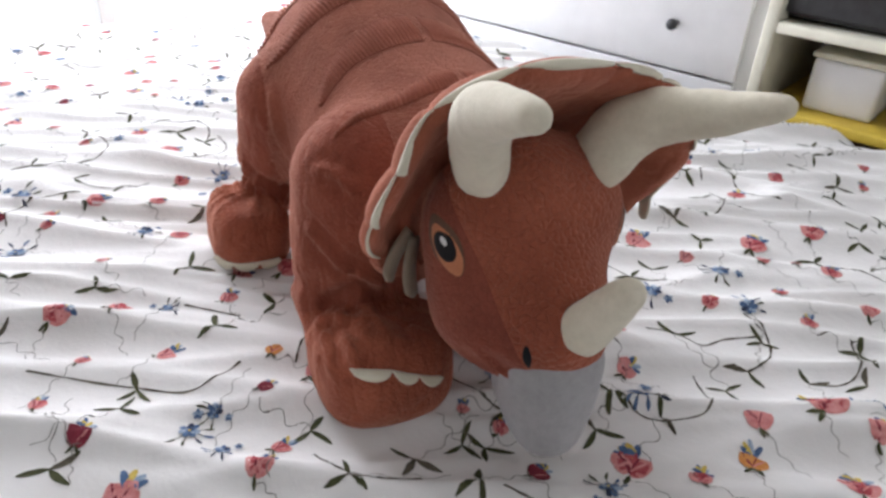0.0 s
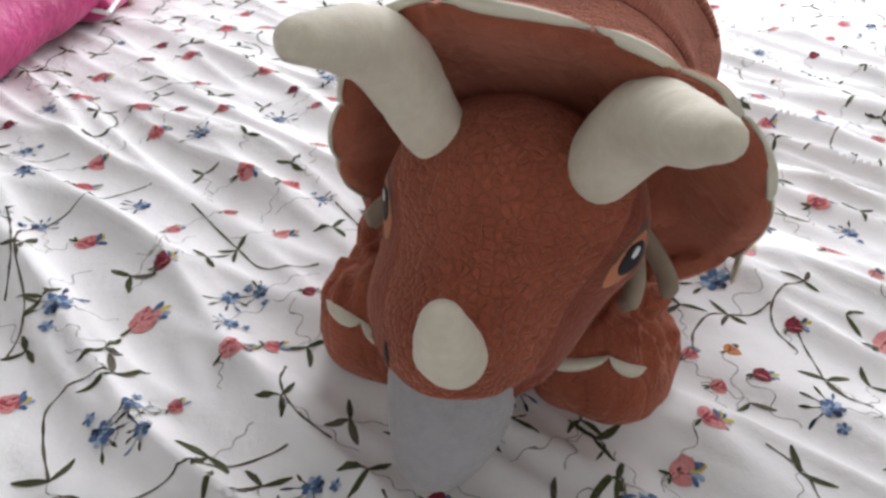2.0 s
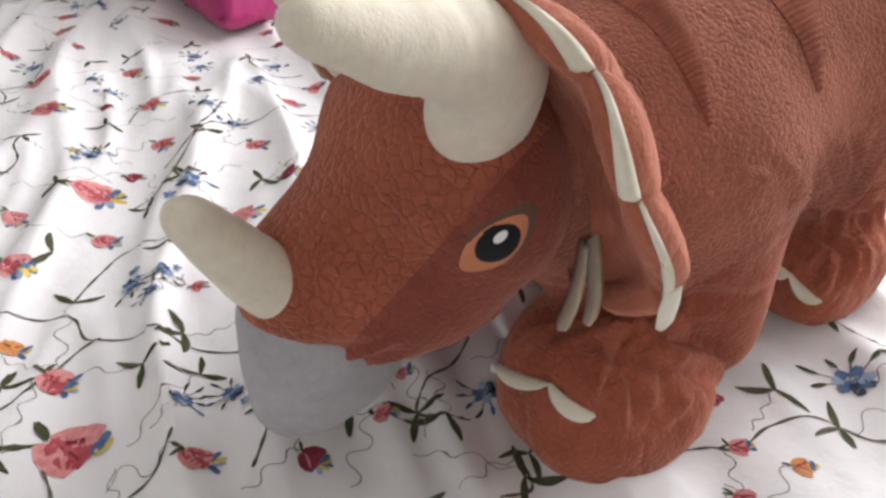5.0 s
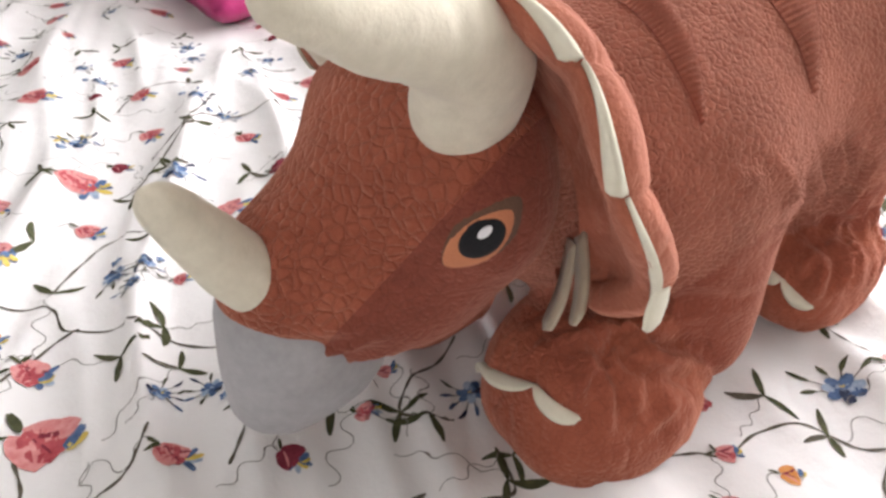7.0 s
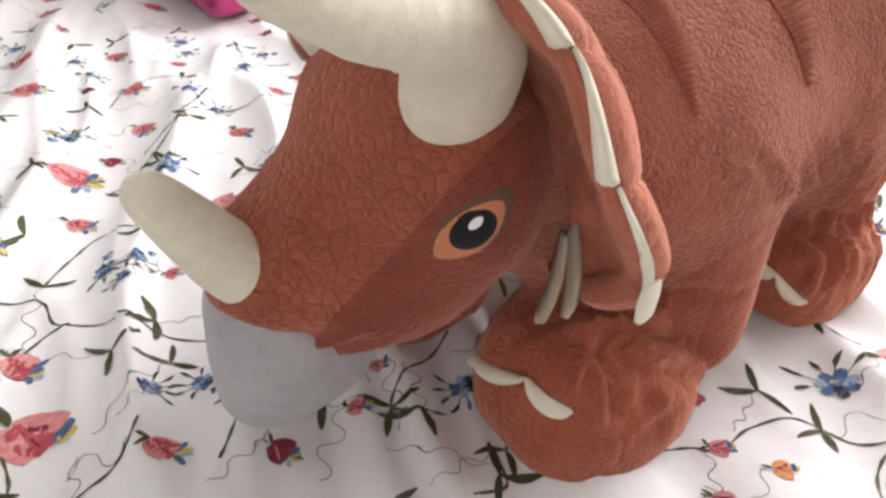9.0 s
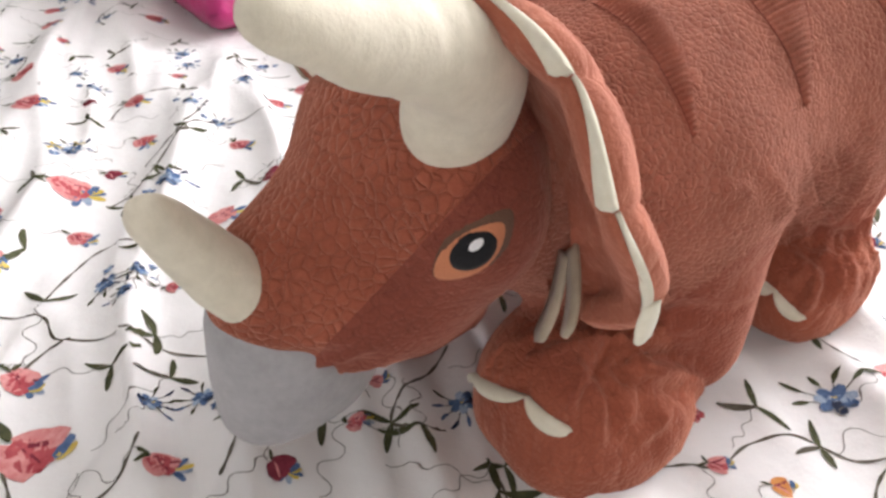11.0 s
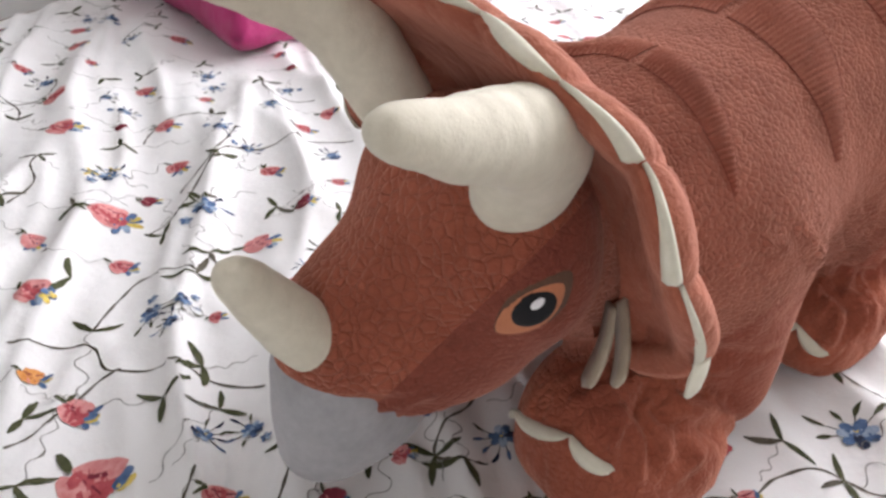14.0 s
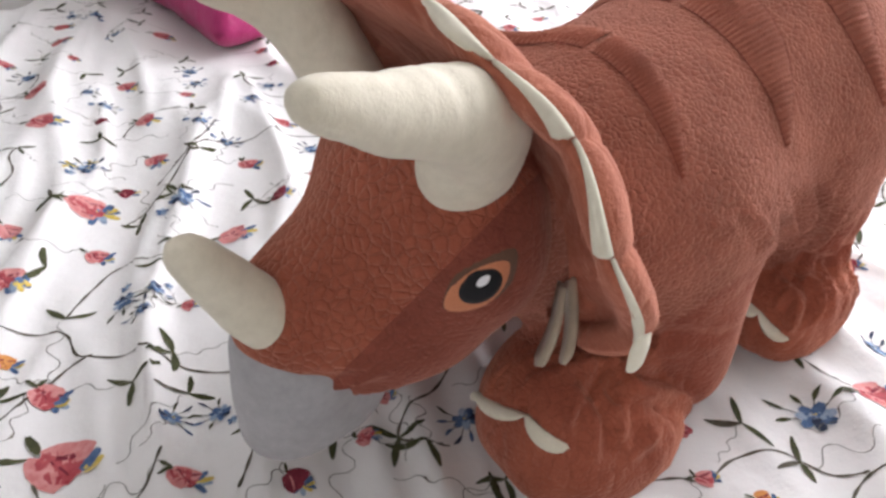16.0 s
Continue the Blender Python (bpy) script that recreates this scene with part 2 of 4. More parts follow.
# ---- the room ----
def slab(name, w, d, h, m, material, label, category):
    ob = part(name, box(w, d, h, bevel=0.0), material, smooth=False)
    ob.matrix_world = m
    return tagged(ob, label, category, kind="structure")


FLOOR_Z = -0.55
slab("floor", 5.4, 5.2, 0.1, rpose(-0.1, 0.4, FLOOR_Z - 0.1), M_FLOOR, "brown floor of the bedroom", "floor")
slab("ceiling", 5.4, 5.2, 0.1, rpose(-0.1, 0.4, 1.95), M_WALL, "plain white ceiling", "ceiling")
slab("wall_south", 5.4, 0.1, 2.5, rpose(-0.1, -2.15, FLOOR_Z), M_WALL, "plain white painted wall", "wall")
slab("wall_north", 5.4, 0.1, 2.5, rpose(-0.1, 2.95, FLOOR_Z), M_WALL, "plain white painted wall", "wall")


def window_wall(name, x, y0, y1, z0, z1, window):
    """A wall across the room's x with one window through it."""
    bm = bmesh.new()
    for a, b, lo, hi in ((-2.1, y0, FLOOR_Z, 1.95), (y1, 2.9, FLOOR_Z, 1.95), (y0, y1, FLOOR_Z, z0), (y0, y1, z1, 1.95)):
        box(0.1, b - a, hi - lo, 0, (a + b) / 2, lo, 0.0, bm=bm)
    ob = part(name, bm, M_WALL, smooth=False)
    ob.matrix_world = rpose(x, 0, 0)
    tagged(ob, "white painted wall with a window, the east window added", "wall", kind="structure")
    w = thing(window, rpose(x, (y0 + y1) / 2, z0), "white framed bedroom window, the east one added for fill light", "window", kind="structure")
    half, h = (y1 - y0) / 2, z1 - z0
    for s in (-1, 1):
        part("window_frame", box(0.06, 0.05, h, 0, s * (half - 0.025), 0), M_WHITE, w, smooth=False)
    for z in (0.0, h - 0.05):
        part("window_frame", box(0.06, 2 * half - 0.1, 0.05, 0, 0, z), M_WHITE, w, smooth=False)
    part("window_mullion", box(0.05, 0.05, h - 0.1, 0, 0, 0.05), M_WHITE, w, smooth=False)


window_wall("wall_west", -2.25, 0.35, 1.95, -0.35, 1.65, "window_1")
# the east window is added, an opening for the fill lamp
window_wall("wall_east", 2.45, 0.55, 2.15, 0.25, 1.65, "fill_window")


def backdrop(x, name, glow):
    """The bright hazy daylight outside a window; the east one is added fill."""
    n = Nodes("daylight_haze")
    n.put(Base_Color=(0.8, 0.85, 0.9, 1), Emission_Color=n.ramp(n.noise(0.6), [(0.3, (0.86, 0.93, 1.0)), (0.7, (1.0, 1.0, 1.0))]), Emission_Strength=glow)
    ob = part(name, box(0.02, 4.6, 3.6, 0, 1.2, -0.9, 0.0), n.mat, smooth=False)
    ob.matrix_world = rpose(x, 0, 0)
    tagged(ob, "bright hazy daylight outside the window, the east one added", "backdrop", kind="structure")


backdrop(-3.0, "backdrop", 2.2)
# weaker glow behind the added east window
backdrop(3.2, "backdrop", 0.7)


# ---- the bed ----
def sheet_height(x, y):
    """Folds of the bedspread in bed coordinates: long soft ridges that gather beside the toy."""
    u = x * math.cos(0.72) + y * math.sin(0.72)
    v = -x * math.sin(0.72) + y * math.cos(0.72)
    warp = 0.05 * noise.noise((u * 2.2, v * 2.2, 3.1))
    n1 = noise.noise((u * 1.6 + 4.0, (v + warp) * 11.0, 0.3))
    n2 = noise.noise((u * 3.0, (v + warp * 0.6) * 22.0, 5.7))
    n3 = noise.noise((x * 9.0, y * 9.0, 9.0))
    ridge = (1 - abs(n1)) ** 3.5 * 0.020 + (1 - abs(n2)) ** 4 * 0.010
    k = 0.45 + 0.55 * min(1.0, max(0.0, (x + y * 0.35 + 0.60) / 0.35))
    return (ridge - 0.012) * k + n3 * 0.0025


BED = rpose(-0.62, 0.47, 0)
BED_L, BED_W = 2.2, 2.16


CLOTH_STEP = 0.007
CLOTH = {}


def cloth_z(x, y):
    """The height of the bedspread's own mesh at a place."""
    i, j = (x + BED_L / 2) / CLOTH_STEP, (y + BED_W / 2) / CLOTH_STEP
    a, b = int(i), int(j)
    f, g = i - a, j - b
    z = [CLOTH.get((a + di, b + dj), 0.0) for di, dj in ((0, 0), (1, 0), (0, 1), (1, 1))]
    return max(z[0] * (1 - f) * (1 - g) + z[1] * f * (1 - g) + z[2] * (1 - f) * g + z[3] * f * g, z[0] + (z[3] - z[0]) * (f + g) / 2 if abs(f - g) < 0.5 else -1)


def build_sheet():
    step = CLOTH_STEP
    nx, ny = int(BED_L / step), int(BED_W / step)
    verts, quads = [], []
    for j in range(ny + 1):
        for i in range(nx + 1):
            x, y = -BED_L / 2 + i * step, -BED_W / 2 + j * step
            over = max(0.0, abs(y) - BED_W / 2 + 0.06, abs(x) - BED_L / 2 + 0.06)
            CLOTH[i, j] = sheet_height(x, y) - over * over * 14
            verts.append((x, y, CLOTH[i, j]))
    for j in range(ny):
        for i in range(nx):
            a = j * (nx + 1) + i
            quads.append((a, a + 1, a + nx + 2, a + nx + 1))
    me = bpy.data.meshes.new("bedspread")
    me.from_pydata(verts, [], quads)
    me.polygons.foreach_set("use_smooth", [True] * len(me.polygons))
    me.materials.append(M_SHEET)
    ob = new("bedspread", me)
    ob.matrix_world = BED
    return tagged(ob, "wrinkled white cotton bedspread printed with red and blue flowers", "bedspread")


bedspread = build_sheet()
bed = thing("bed", BED @ pose(0, 0, FLOOR_Z), "wooden double bed with a thick pale mattress", "bed")
part("mattress", box(BED_L - 0.03, BED_W - 0.03, 0.22, 0, 0, 0.29, 0.04, 4), M_MAT, bed)
for sx in (-1, 1):
    part("side_rail", box(BED_L - 0.06, 0.03, 0.15, 0, sx * (BED_W / 2 - 0.02), 0.16), M_WOOD, bed)
    for sy in (-1, 1):
        part("leg", box(0.07, 0.07, 0.16, sx * (BED_L / 2 - 0.08), sy * (BED_W / 2 - 0.08), 0.0), M_WOOD, bed)
part("slat_base", box(BED_L - 0.08, BED_W - 0.08, 0.03, 0, 0, 0.26), M_WOOD, bed)


def cushion(name, m, w, h, t, material, label):
    """A stuffed square cushion with pulled-in edges and pointed corners."""
    bm = bmesh.new()
    n = 28
    grid = {}
    for side in (1, -1):
        for i in range(n + 1):
            for j in range(n + 1):
                u, v = 2 * i / n - 1, 2 * j / n - 1
                e = (1 - u ** 4) * (1 - v ** 4)
                pull = 1 - 0.10 * ((1 - v * v) * abs(u) + (1 - u * u) * abs(v)) * 0.5
                if side == -1 and (i in (0, n) or j in (0, n)):
                    continue
                z = side * t / 2 * max(0.0, e) ** 0.45 * (1 + 0.2 * noise.noise((u * 2.5, v * 2.5, side)) + 0.10 * noise.noise((u * 7, v * 3, side)))
                grid[side, i, j] = bm.verts.new((u * w / 2 * (1 - 0.10 * (1 - v * v)), v * h / 2 * (1 - 0.10 * (1 - u * u)), z))
    at = lambda s, i, j: grid.get((s, i, j)) or grid[1, i, j]
    for side in (1, -1):
        for i in range(n):
            for j in range(n):
                f = (at(side, i, j), at(side, i + 1, j), at(side, i + 1, j + 1), at(side, i, j + 1))
                bm.faces.new(f if side == 1 else f[::-1])
    ob = part(name, bm, material)
    ob.matrix_world = m
    return tagged(ob, label, "cushion")


cushion("cushion", pose(-0.925, 0.385, 0.078, 6, 5, 35), 0.43, 0.43, 0.15, M_MAGENTA, "magenta satin cushion lying on the flowered bedspread")
second = cushion("cushion", pose(-1.15, 0.66, 0.070, 3, 4, 42), 0.43, 0.43, 0.13, M_MAGENTA, "magenta satin cushion with white piping behind another cushion")
for side in range(4):
    turn = pose(0, 0, 0, 0, 0, 90 * side)
    edge = [turn @ Vector((u * 0.215, 0.215 * (1 - 0.10 * (1 - u * u)), -0.002)) for u in (-1, -0.75, -0.5, -0.25, 0, 0.25, 0.5, 0.75, 1)]
    part("piping", tube([tuple(v) for v in edge], [0.004] * 9, 8), M_SHEET, second, "white corded piping")


# ---- the wardrobe wall ----
def wardrobe():
    w = thing("wardrobe", rpose(-0.98, 1.62, FLOOR_Z), "white wardrobe with drawers and dark round knobs", "wardrobe")
    part("body", box(1.1, 0.5, 2.2, 0, 0.275, 0), M_WHITE, w)
    for z, h in ((0.05, 0.505), (0.562, 0.40), (0.97, 0.40)):
        d = part("drawer", box(1.03, 0.02, h, 0.0, 0.010, z, 0.002), M_WHITE, w)
        knob = bmesh.new()
        bmesh.ops.create_uvsphere(knob, u_segments=20, v_segments=14, radius=0.0125, matrix=Matrix.Translation((0.365, -0.026, z + 0.098)))
        bmesh.ops.create_cone(knob, cap_ends=True, segments=16, radius1=0.006, radius2=0.006, depth=0.024, matrix=Matrix.Translation((0.365, -0.010, z + 0.098)) @ pose(0, 0, 0, 90, 0, 0))
        part("knob", knob, M_KNOB, d, "dark round knob")
    return w


wardrobe()


def shelf_unit():
    s = thing("shelf_unit", rpose(0.12, 1.60, FLOOR_Z), "cream open shelf unit beside the wardrobe", "shelf")
    for x in (-0.535, 0.535):
        part("side_panel", box(0.026, 0.40, 1.7, x, 0.2, 0), M_CREAM, s)
    for z in (0.10, 0.515, 0.684, 1.1, 1.67):
        part("shelf", box(1.044, 0.40, 0.022, 0, 0.2, z), M_YELLOW if z == 0.515 else M_CREAM, s, "yellow painted shelf board" if z == 0.515 else "")
    part("back_panel", box(1.044, 0.02, 1.7, 0, 0.412, 0), M_WOOD, s)
    return s


shelf_unit()


def storage_box():
    ob = thing("storage_box", rpose(-0.262, 1.67, FLOOR_Z + 0.538), "white plastic storage box on the shelf", "box")
    part("tub", box(0.135, 0.22, 0.105, 0, 0.1, 0, 0.008), M_WHITE, ob)
    part("lid", box(0.145, 0.23, 0.012, 0, 0.1, 0.1055, 0.004), M_CREAM, ob)
    wire = tube([(0.07, -0.012, 0.10), (0.09, -0.03, 0.07), (0.14, -0.035, 0.062), (0.19, -0.03, 0.075)], (0.002, 0.002, 0.002, 0.002), 8)
    part("handle", wire, M_CREAM, ob)


storage_box()


def player():
    ob = thing("stereo", rpose(0.02, 1.63, FLOOR_Z + 0.707), "black stereo unit standing on the cream shelf", "stereo")
    part("case", box(0.84, 0.30, 0.13, 0, 0.16, 0.006, 0.004), M_DARK, ob)
    for x in (-0.3, 0.0, 0.3):
        part("front_panel", box(0.27, 0.012, 0.11, x, 0.005, 0.016, 0.002), M_DARK, ob)
        part("button", box(0.02, 0.008, 0.01, x + 0.08, -0.004, 0.03, 0.002), M_CREAM, ob, "small pale button")
    for x in (-0.38, 0.38):
        for y in (0.05, 0.27):
            part("foot", box(0.03, 0.03, 0.006, x, y, 0.0, 0.001), M_DARK, ob)


player()


# ---- the toy ----
TOY = pose(0.1165, 0.4835, 0.0, 0, 0, 26.4)
toy = thing("plush_toy", TOY, "red-brown plush horned dinosaur toy standing on the bedspread", "soft toy")


def torso_field(p):
    d = ball(p, (-0.001, 0.165, 0.164), (0.100, 0.116, 0.086))
    d = blend(d, ball(p, (-0.010, 0.250, 0.176), (0.100, 0.125, 0.099)), 0.05)
    d = blend(d, ball(p, (-0.018, 0.350, 0.180), (0.114, 0.112, 0.132)), 0.06)
    d = blend(d, limb(p, (0, 0.03, 0.176), (0, 0.13, 0.168), 0.055, 0.074), 0.04)
    d = blend(d, limb(p, (-0.05, 0.42, 0.20), (-0.083, 0.56, 0.215), 0.060, 0.014), 0.05)
    return d


LEGS = {
    "right_front": ([(0.050, 0.178, 0.160), (0.068, 0.197, 0.047)], 0.064, 0.046, (0.060, 0.104, 0.040), (0.046, 0.062, 0.052)),
    "left_front": ([(-0.083, 0.146, 0.172), (-0.103, 0.142, 0.070)], 0.070, 0.052, (-0.094, 0.078, 0.037), (0.060, 0.062, 0.049)),
    "right_rear": ([(0.036, 0.340, 0.182), (0.064, 0.385, 0.058)], 0.074, 0.038, (0.070, 0.352, 0.032), (0.050, 0.056, 0.046)),
    "left_rear": ([(-0.105, 0.350, 0.178), (-0.126, 0.384, 0.070)], 0.060, 0.036, (-0.160, 0.354, 0.034), (0.044, 0.060, 0.040)),
}


def cushioned(p, c, r, power=3.0):
    """A stuffed, rather blunt ellipsoid."""
    q = np.abs((p - np.array(c)) / np.array(r))
    return ((q ** power).sum(-1) ** (1 / power) - 1) * min(r)


def foot_field(p, key):
    d = cushioned(p, *LEGS[key][3:])
    return blend(d, cushioned(p, (0.093, 0.114, 0.023), (0.036, 0.063, 0.038), 2.3), 0.016) if key == "right_front" else d


def leg_field(p, key):
    (a, b), ra, rb = LEGS[key][:3]
    return blend(limb(p, a, b, ra, rb), foot_field(p, key), 0.009)


def whole_field(p):
    d = torso_field(p)
    for key in LEGS:
        d = blend(d, leg_field(p, key), 0.02)
    return np.maximum(d, 0.002 - p[..., 2])


FOLDS = [((0.075, 0.302, 0.101), (0.103, 0.213, 0.19), 0.0045),
         ((0.073, 0.313, 0.093), (0.097, 0.258, 0.184), 0.006),
         ((0.075, 0.323, 0.086), (0.102, 0.292, 0.174), 0.006),
         ((0.078, 0.329, 0.082), (0.105, 0.322, 0.153), 0.005),
         ((0.113, 0.194, 0.162), (0.108, 0.177, 0.191), 0.0035),
         ((0.109, 0.158, 0.181), (0.101, 0.145, 0.192), 0.003),
         ((0.091, 0.08, 0.084), (0.115, 0.074, 0.049), 0.0045),
         ((0.096, 0.093, 0.081), (0.116, 0.098, 0.054), 0.004),
         ((0.101, 0.114, 0.074), (0.104, 0.177, 0.026), 0.004),
         ((0.095, 0.099, 0.083), (0.099, 0.161, 0.046), 0.004),
         ((0.084, 0.075, 0.088), (0.097, 0.068, 0.074), 0.0035),
         ((0.122, 0.098, 0.046), (0.114, 0.128, 0.048), 0.003),
         ((0.093, 0.312, 0.069), (0.109, 0.307, 0.04), 0.0045),
         ((0.097, 0.329, 0.075), (0.117, 0.323, 0.048), 0.0045),
         ((0.085, 0.31, 0.07), (0.095, 0.303, 0.059), 0.0035),
         ((-0.138, 0.116, 0.204), (-0.109, 0.087, 0.199), 0.0035),
         ((-0.146, 0.116, 0.154), (-0.117, 0.089, 0.122), 0.004),
         ((-0.126, 0.093, 0.126), (-0.083, 0.086, 0.106), 0.004),
         ((-0.146, 0.095, 0.072), (-0.112, 0.073, 0.086), 0.004),
         ((-0.136, 0.057, 0.079), (-0.126, 0.027, 0.07), 0.0035),
         ((-0.145, 0.077, 0.073), (-0.146, 0.039, 0.06), 0.003),
         ((-0.135, 0.305, 0.209), (-0.123, 0.295, 0.139), 0.004)]


def fold(p):
    """How far the pulled folds of the plush stand out at each of the places."""
    out = np.zeros(len(p))
    for a, b, height in FOLDS:
        t = np.linspace(0, 1, 30)[:, None]
        line = np.array(a) * (1 - t) + np.array(b) * t + 0.002 * np.sin(t * 5)
        for _ in range(4):
            line = line - gradient(whole_field, line) * whole_field(line)[:, None]
        near = np.where(np.linalg.norm(p - line[15], axis=1) < 0.09)[0]
        gap = np.linalg.norm(p[near, None] - line[None], axis=2)
        d, at = gap.min(1), gap.argmin(1) / 29
        ends = np.clip((1.05 - at) * 4, 0, 1) * np.clip(at * 6 + 0.3, 0, 1)
        out[near] += height * 1.2 * ends * (np.exp(-(d / 0.0045) ** 2) - 0.5 * np.exp(-((d - 0.0095) / 0.0045) ** 2))
    return out


def build_body():
    verts, quads = surface(whole_field, (-0.25, -0.04, -0.012), (0.18, 0.60, 0.34), 0.0036)
    normals = gradient(whole_field, verts)
    fields = np.stack([torso_field(verts)] + [leg_field(verts, k) for k in LEGS], -1)
    fields[:, 1:] += 0.012
    owner = fields[quads].mean(1).argmin(1)
    pulled = fold(verts)
    for i, v in enumerate(verts):
        x, y, z = v
        w = noise.noise(Vector(v) * 26) * (0.0022 if z < 0.15 else 0.0005)
        for cx, cy, top in ((0.080, 0.115, 0.13), (-0.102, 0.108, 0.13), (0.068, 0.372, 0.12), (-0.14, 0.37, 0.12)):
            near = max(0.0, 1 - math.hypot(x - cx, y - cy) / 0.095) * max(0.0, 1 - abs(z - 0.075) / 0.085)
            if near > 0:
                a = math.atan2(y - cy, x - cx)
                w += near * (0.011 * (1 - abs(noise.noise((a * 2.6, z * 7, cx * 30)))) ** 6 - 0.005)
                w -= near * 0.013 * max(0.0, 1 - abs(z - 0.092 - 0.012 * math.sin(a * 2.3)) / 0.012)
        flank = max(0.0, 1 - abs(abs(x) - 0.105) / 0.05) * max(0.0, 1 - abs(y - 0.26) / 0.09) * max(0.0, 1 - abs(z - 0.15) / 0.09)
        w += flank * 0.010 * ((1 - abs(noise.noise((y * 34 + z * 16, z * 7, 2.0)))) ** 4 - 0.35)
        if z > 0.012:
            verts[i] += normals[i] * (w + pulled[i])
    skin("body", verts, quads[owner == 0], None, M_BODY, toy)
    for k, key in enumerate(LEGS):
        (a, b), ra, rb = LEGS[key][:3]
        own = owner == k + 1
        mid = verts[quads].mean(1)
        low = own & (foot_field(mid, key) < limb(mid, a, b, ra, rb) + 0.001)
        leg = skin("front_leg" if "front" in key else "hind_leg", verts, quads[own & ~low], None, M_LEG, toy)
        skin("foot", verts, quads[low], None, M_FOOT, leg, "orange-brown plush foot")


build_body()


def head_field(p):
    d = ball(p, (0, 0.020, 0.189), (0.082, 0.056, 0.071))
    d = blend(d, limb(p, (0, -0.009, 0.179), (-0.010, -0.0616, 0.141), 0.035, 0.033), 0.03)
    d = blend(d, ball(p, (-0.0126, -0.006, 0.133), (0.068, 0.067, 0.048)), 0.03)
    return d


def beak_field(p):
    d = limb(p, (-0.009, -0.062, 0.116), (-0.012, -0.071, 0.064), 0.0365, 0.0255)
    return blend(d, ball(p, (-0.008, -0.046, 0.088), (0.035, 0.044, 0.043)), 0.02)


def build_head():
    verts, quads = surface(head_field, (-0.10, -0.12, 0.08), (0.10, 0.12, 0.28), 0.0034)
    normals = gradient(head_field, verts)
    for i, v in enumerate(verts):
        # puckers round the mouth, and a soft dent over each eye
        near = max(0.0, 1 - math.hypot(abs(v[0] + 0.008) - 0.038, v[1] + 0.050, v[2] - 0.112) / 0.036)
        verts[i] += normals[i] * (near * 0.010 * ((1 - abs(noise.noise((v[1] * 38 - v[2] * 30, v[2] * 26, 1.5)))) ** 4 - 0.45) + noise.noise(Vector(v) * 34) * 0.0012)
    bm = bmesh.new()
    vs = [bm.verts.new(v) for v in verts]
    for q in quads:
        bm.faces.new([vs[i] for i in q])
    # the embossed forehead panel ends at the seams that run below the brow horns to the mouth
    seams = []
    for s in (1, -1):
        a, b, c = Vector((s * 0.060, -0.006, 0.200)), Vector((s * 0.043, -0.063, 0.138)), Vector((0, 0.03, 0.135))
        n = (a - c).cross(b - c).normalized()
        n = n if n.z > 0 else -n
        seams.append((c, n))
        bmesh.ops.bisect_plane(bm, geom=bm.verts[:] + bm.edges[:] + bm.faces[:], plane_co=c, plane_no=n)
    cheek = [f for f in bm.faces if any((f.calc_center_median() - c).dot(n) < 0 for c, n in seams)]
    bm.faces.index_update()
    marked = {f.index for f in cheek}
    low = bm.copy()
    low.faces.ensure_lookup_table()
    bmesh.ops.delete(low, geom=[f for f in low.faces if f.index not in marked], context="FACES")
    bmesh.ops.delete(bm, geom=cheek, context="FACES")
    part("head", bm, M_HEAD, toy, "embossed orange-brown forehead panel")
    part("cheek_panel", low, M_CHEEK, toy, "dark red-brown cheeks")
    verts, quads = surface(beak_field, (-0.05, -0.12, 0.02), (0.05, 0.01, 0.17), 0.004)
    skin("beak", verts, quads, None, M_BEAK, toy, "grey velour beak")


build_head()


def spline(points, t):
    """A point on a smooth line through the points; t runs from 0 to 1."""
    n = len(points) - 1
    i = min(int(t * n), n - 1)
    f = t * n - i
    p0, p1, p2, p3 = (Vector(points[max(0, min(n, i + k))]) for k in (-1, 0, 1, 2))
    return 0.5 * ((2 * p1) + (p2 - p0) * f + (2 * p0 - 5 * p1 + 4 * p2 - p3) * f * f + (3 * p1 - p0 - 3 * p2 + p3) * f ** 3)


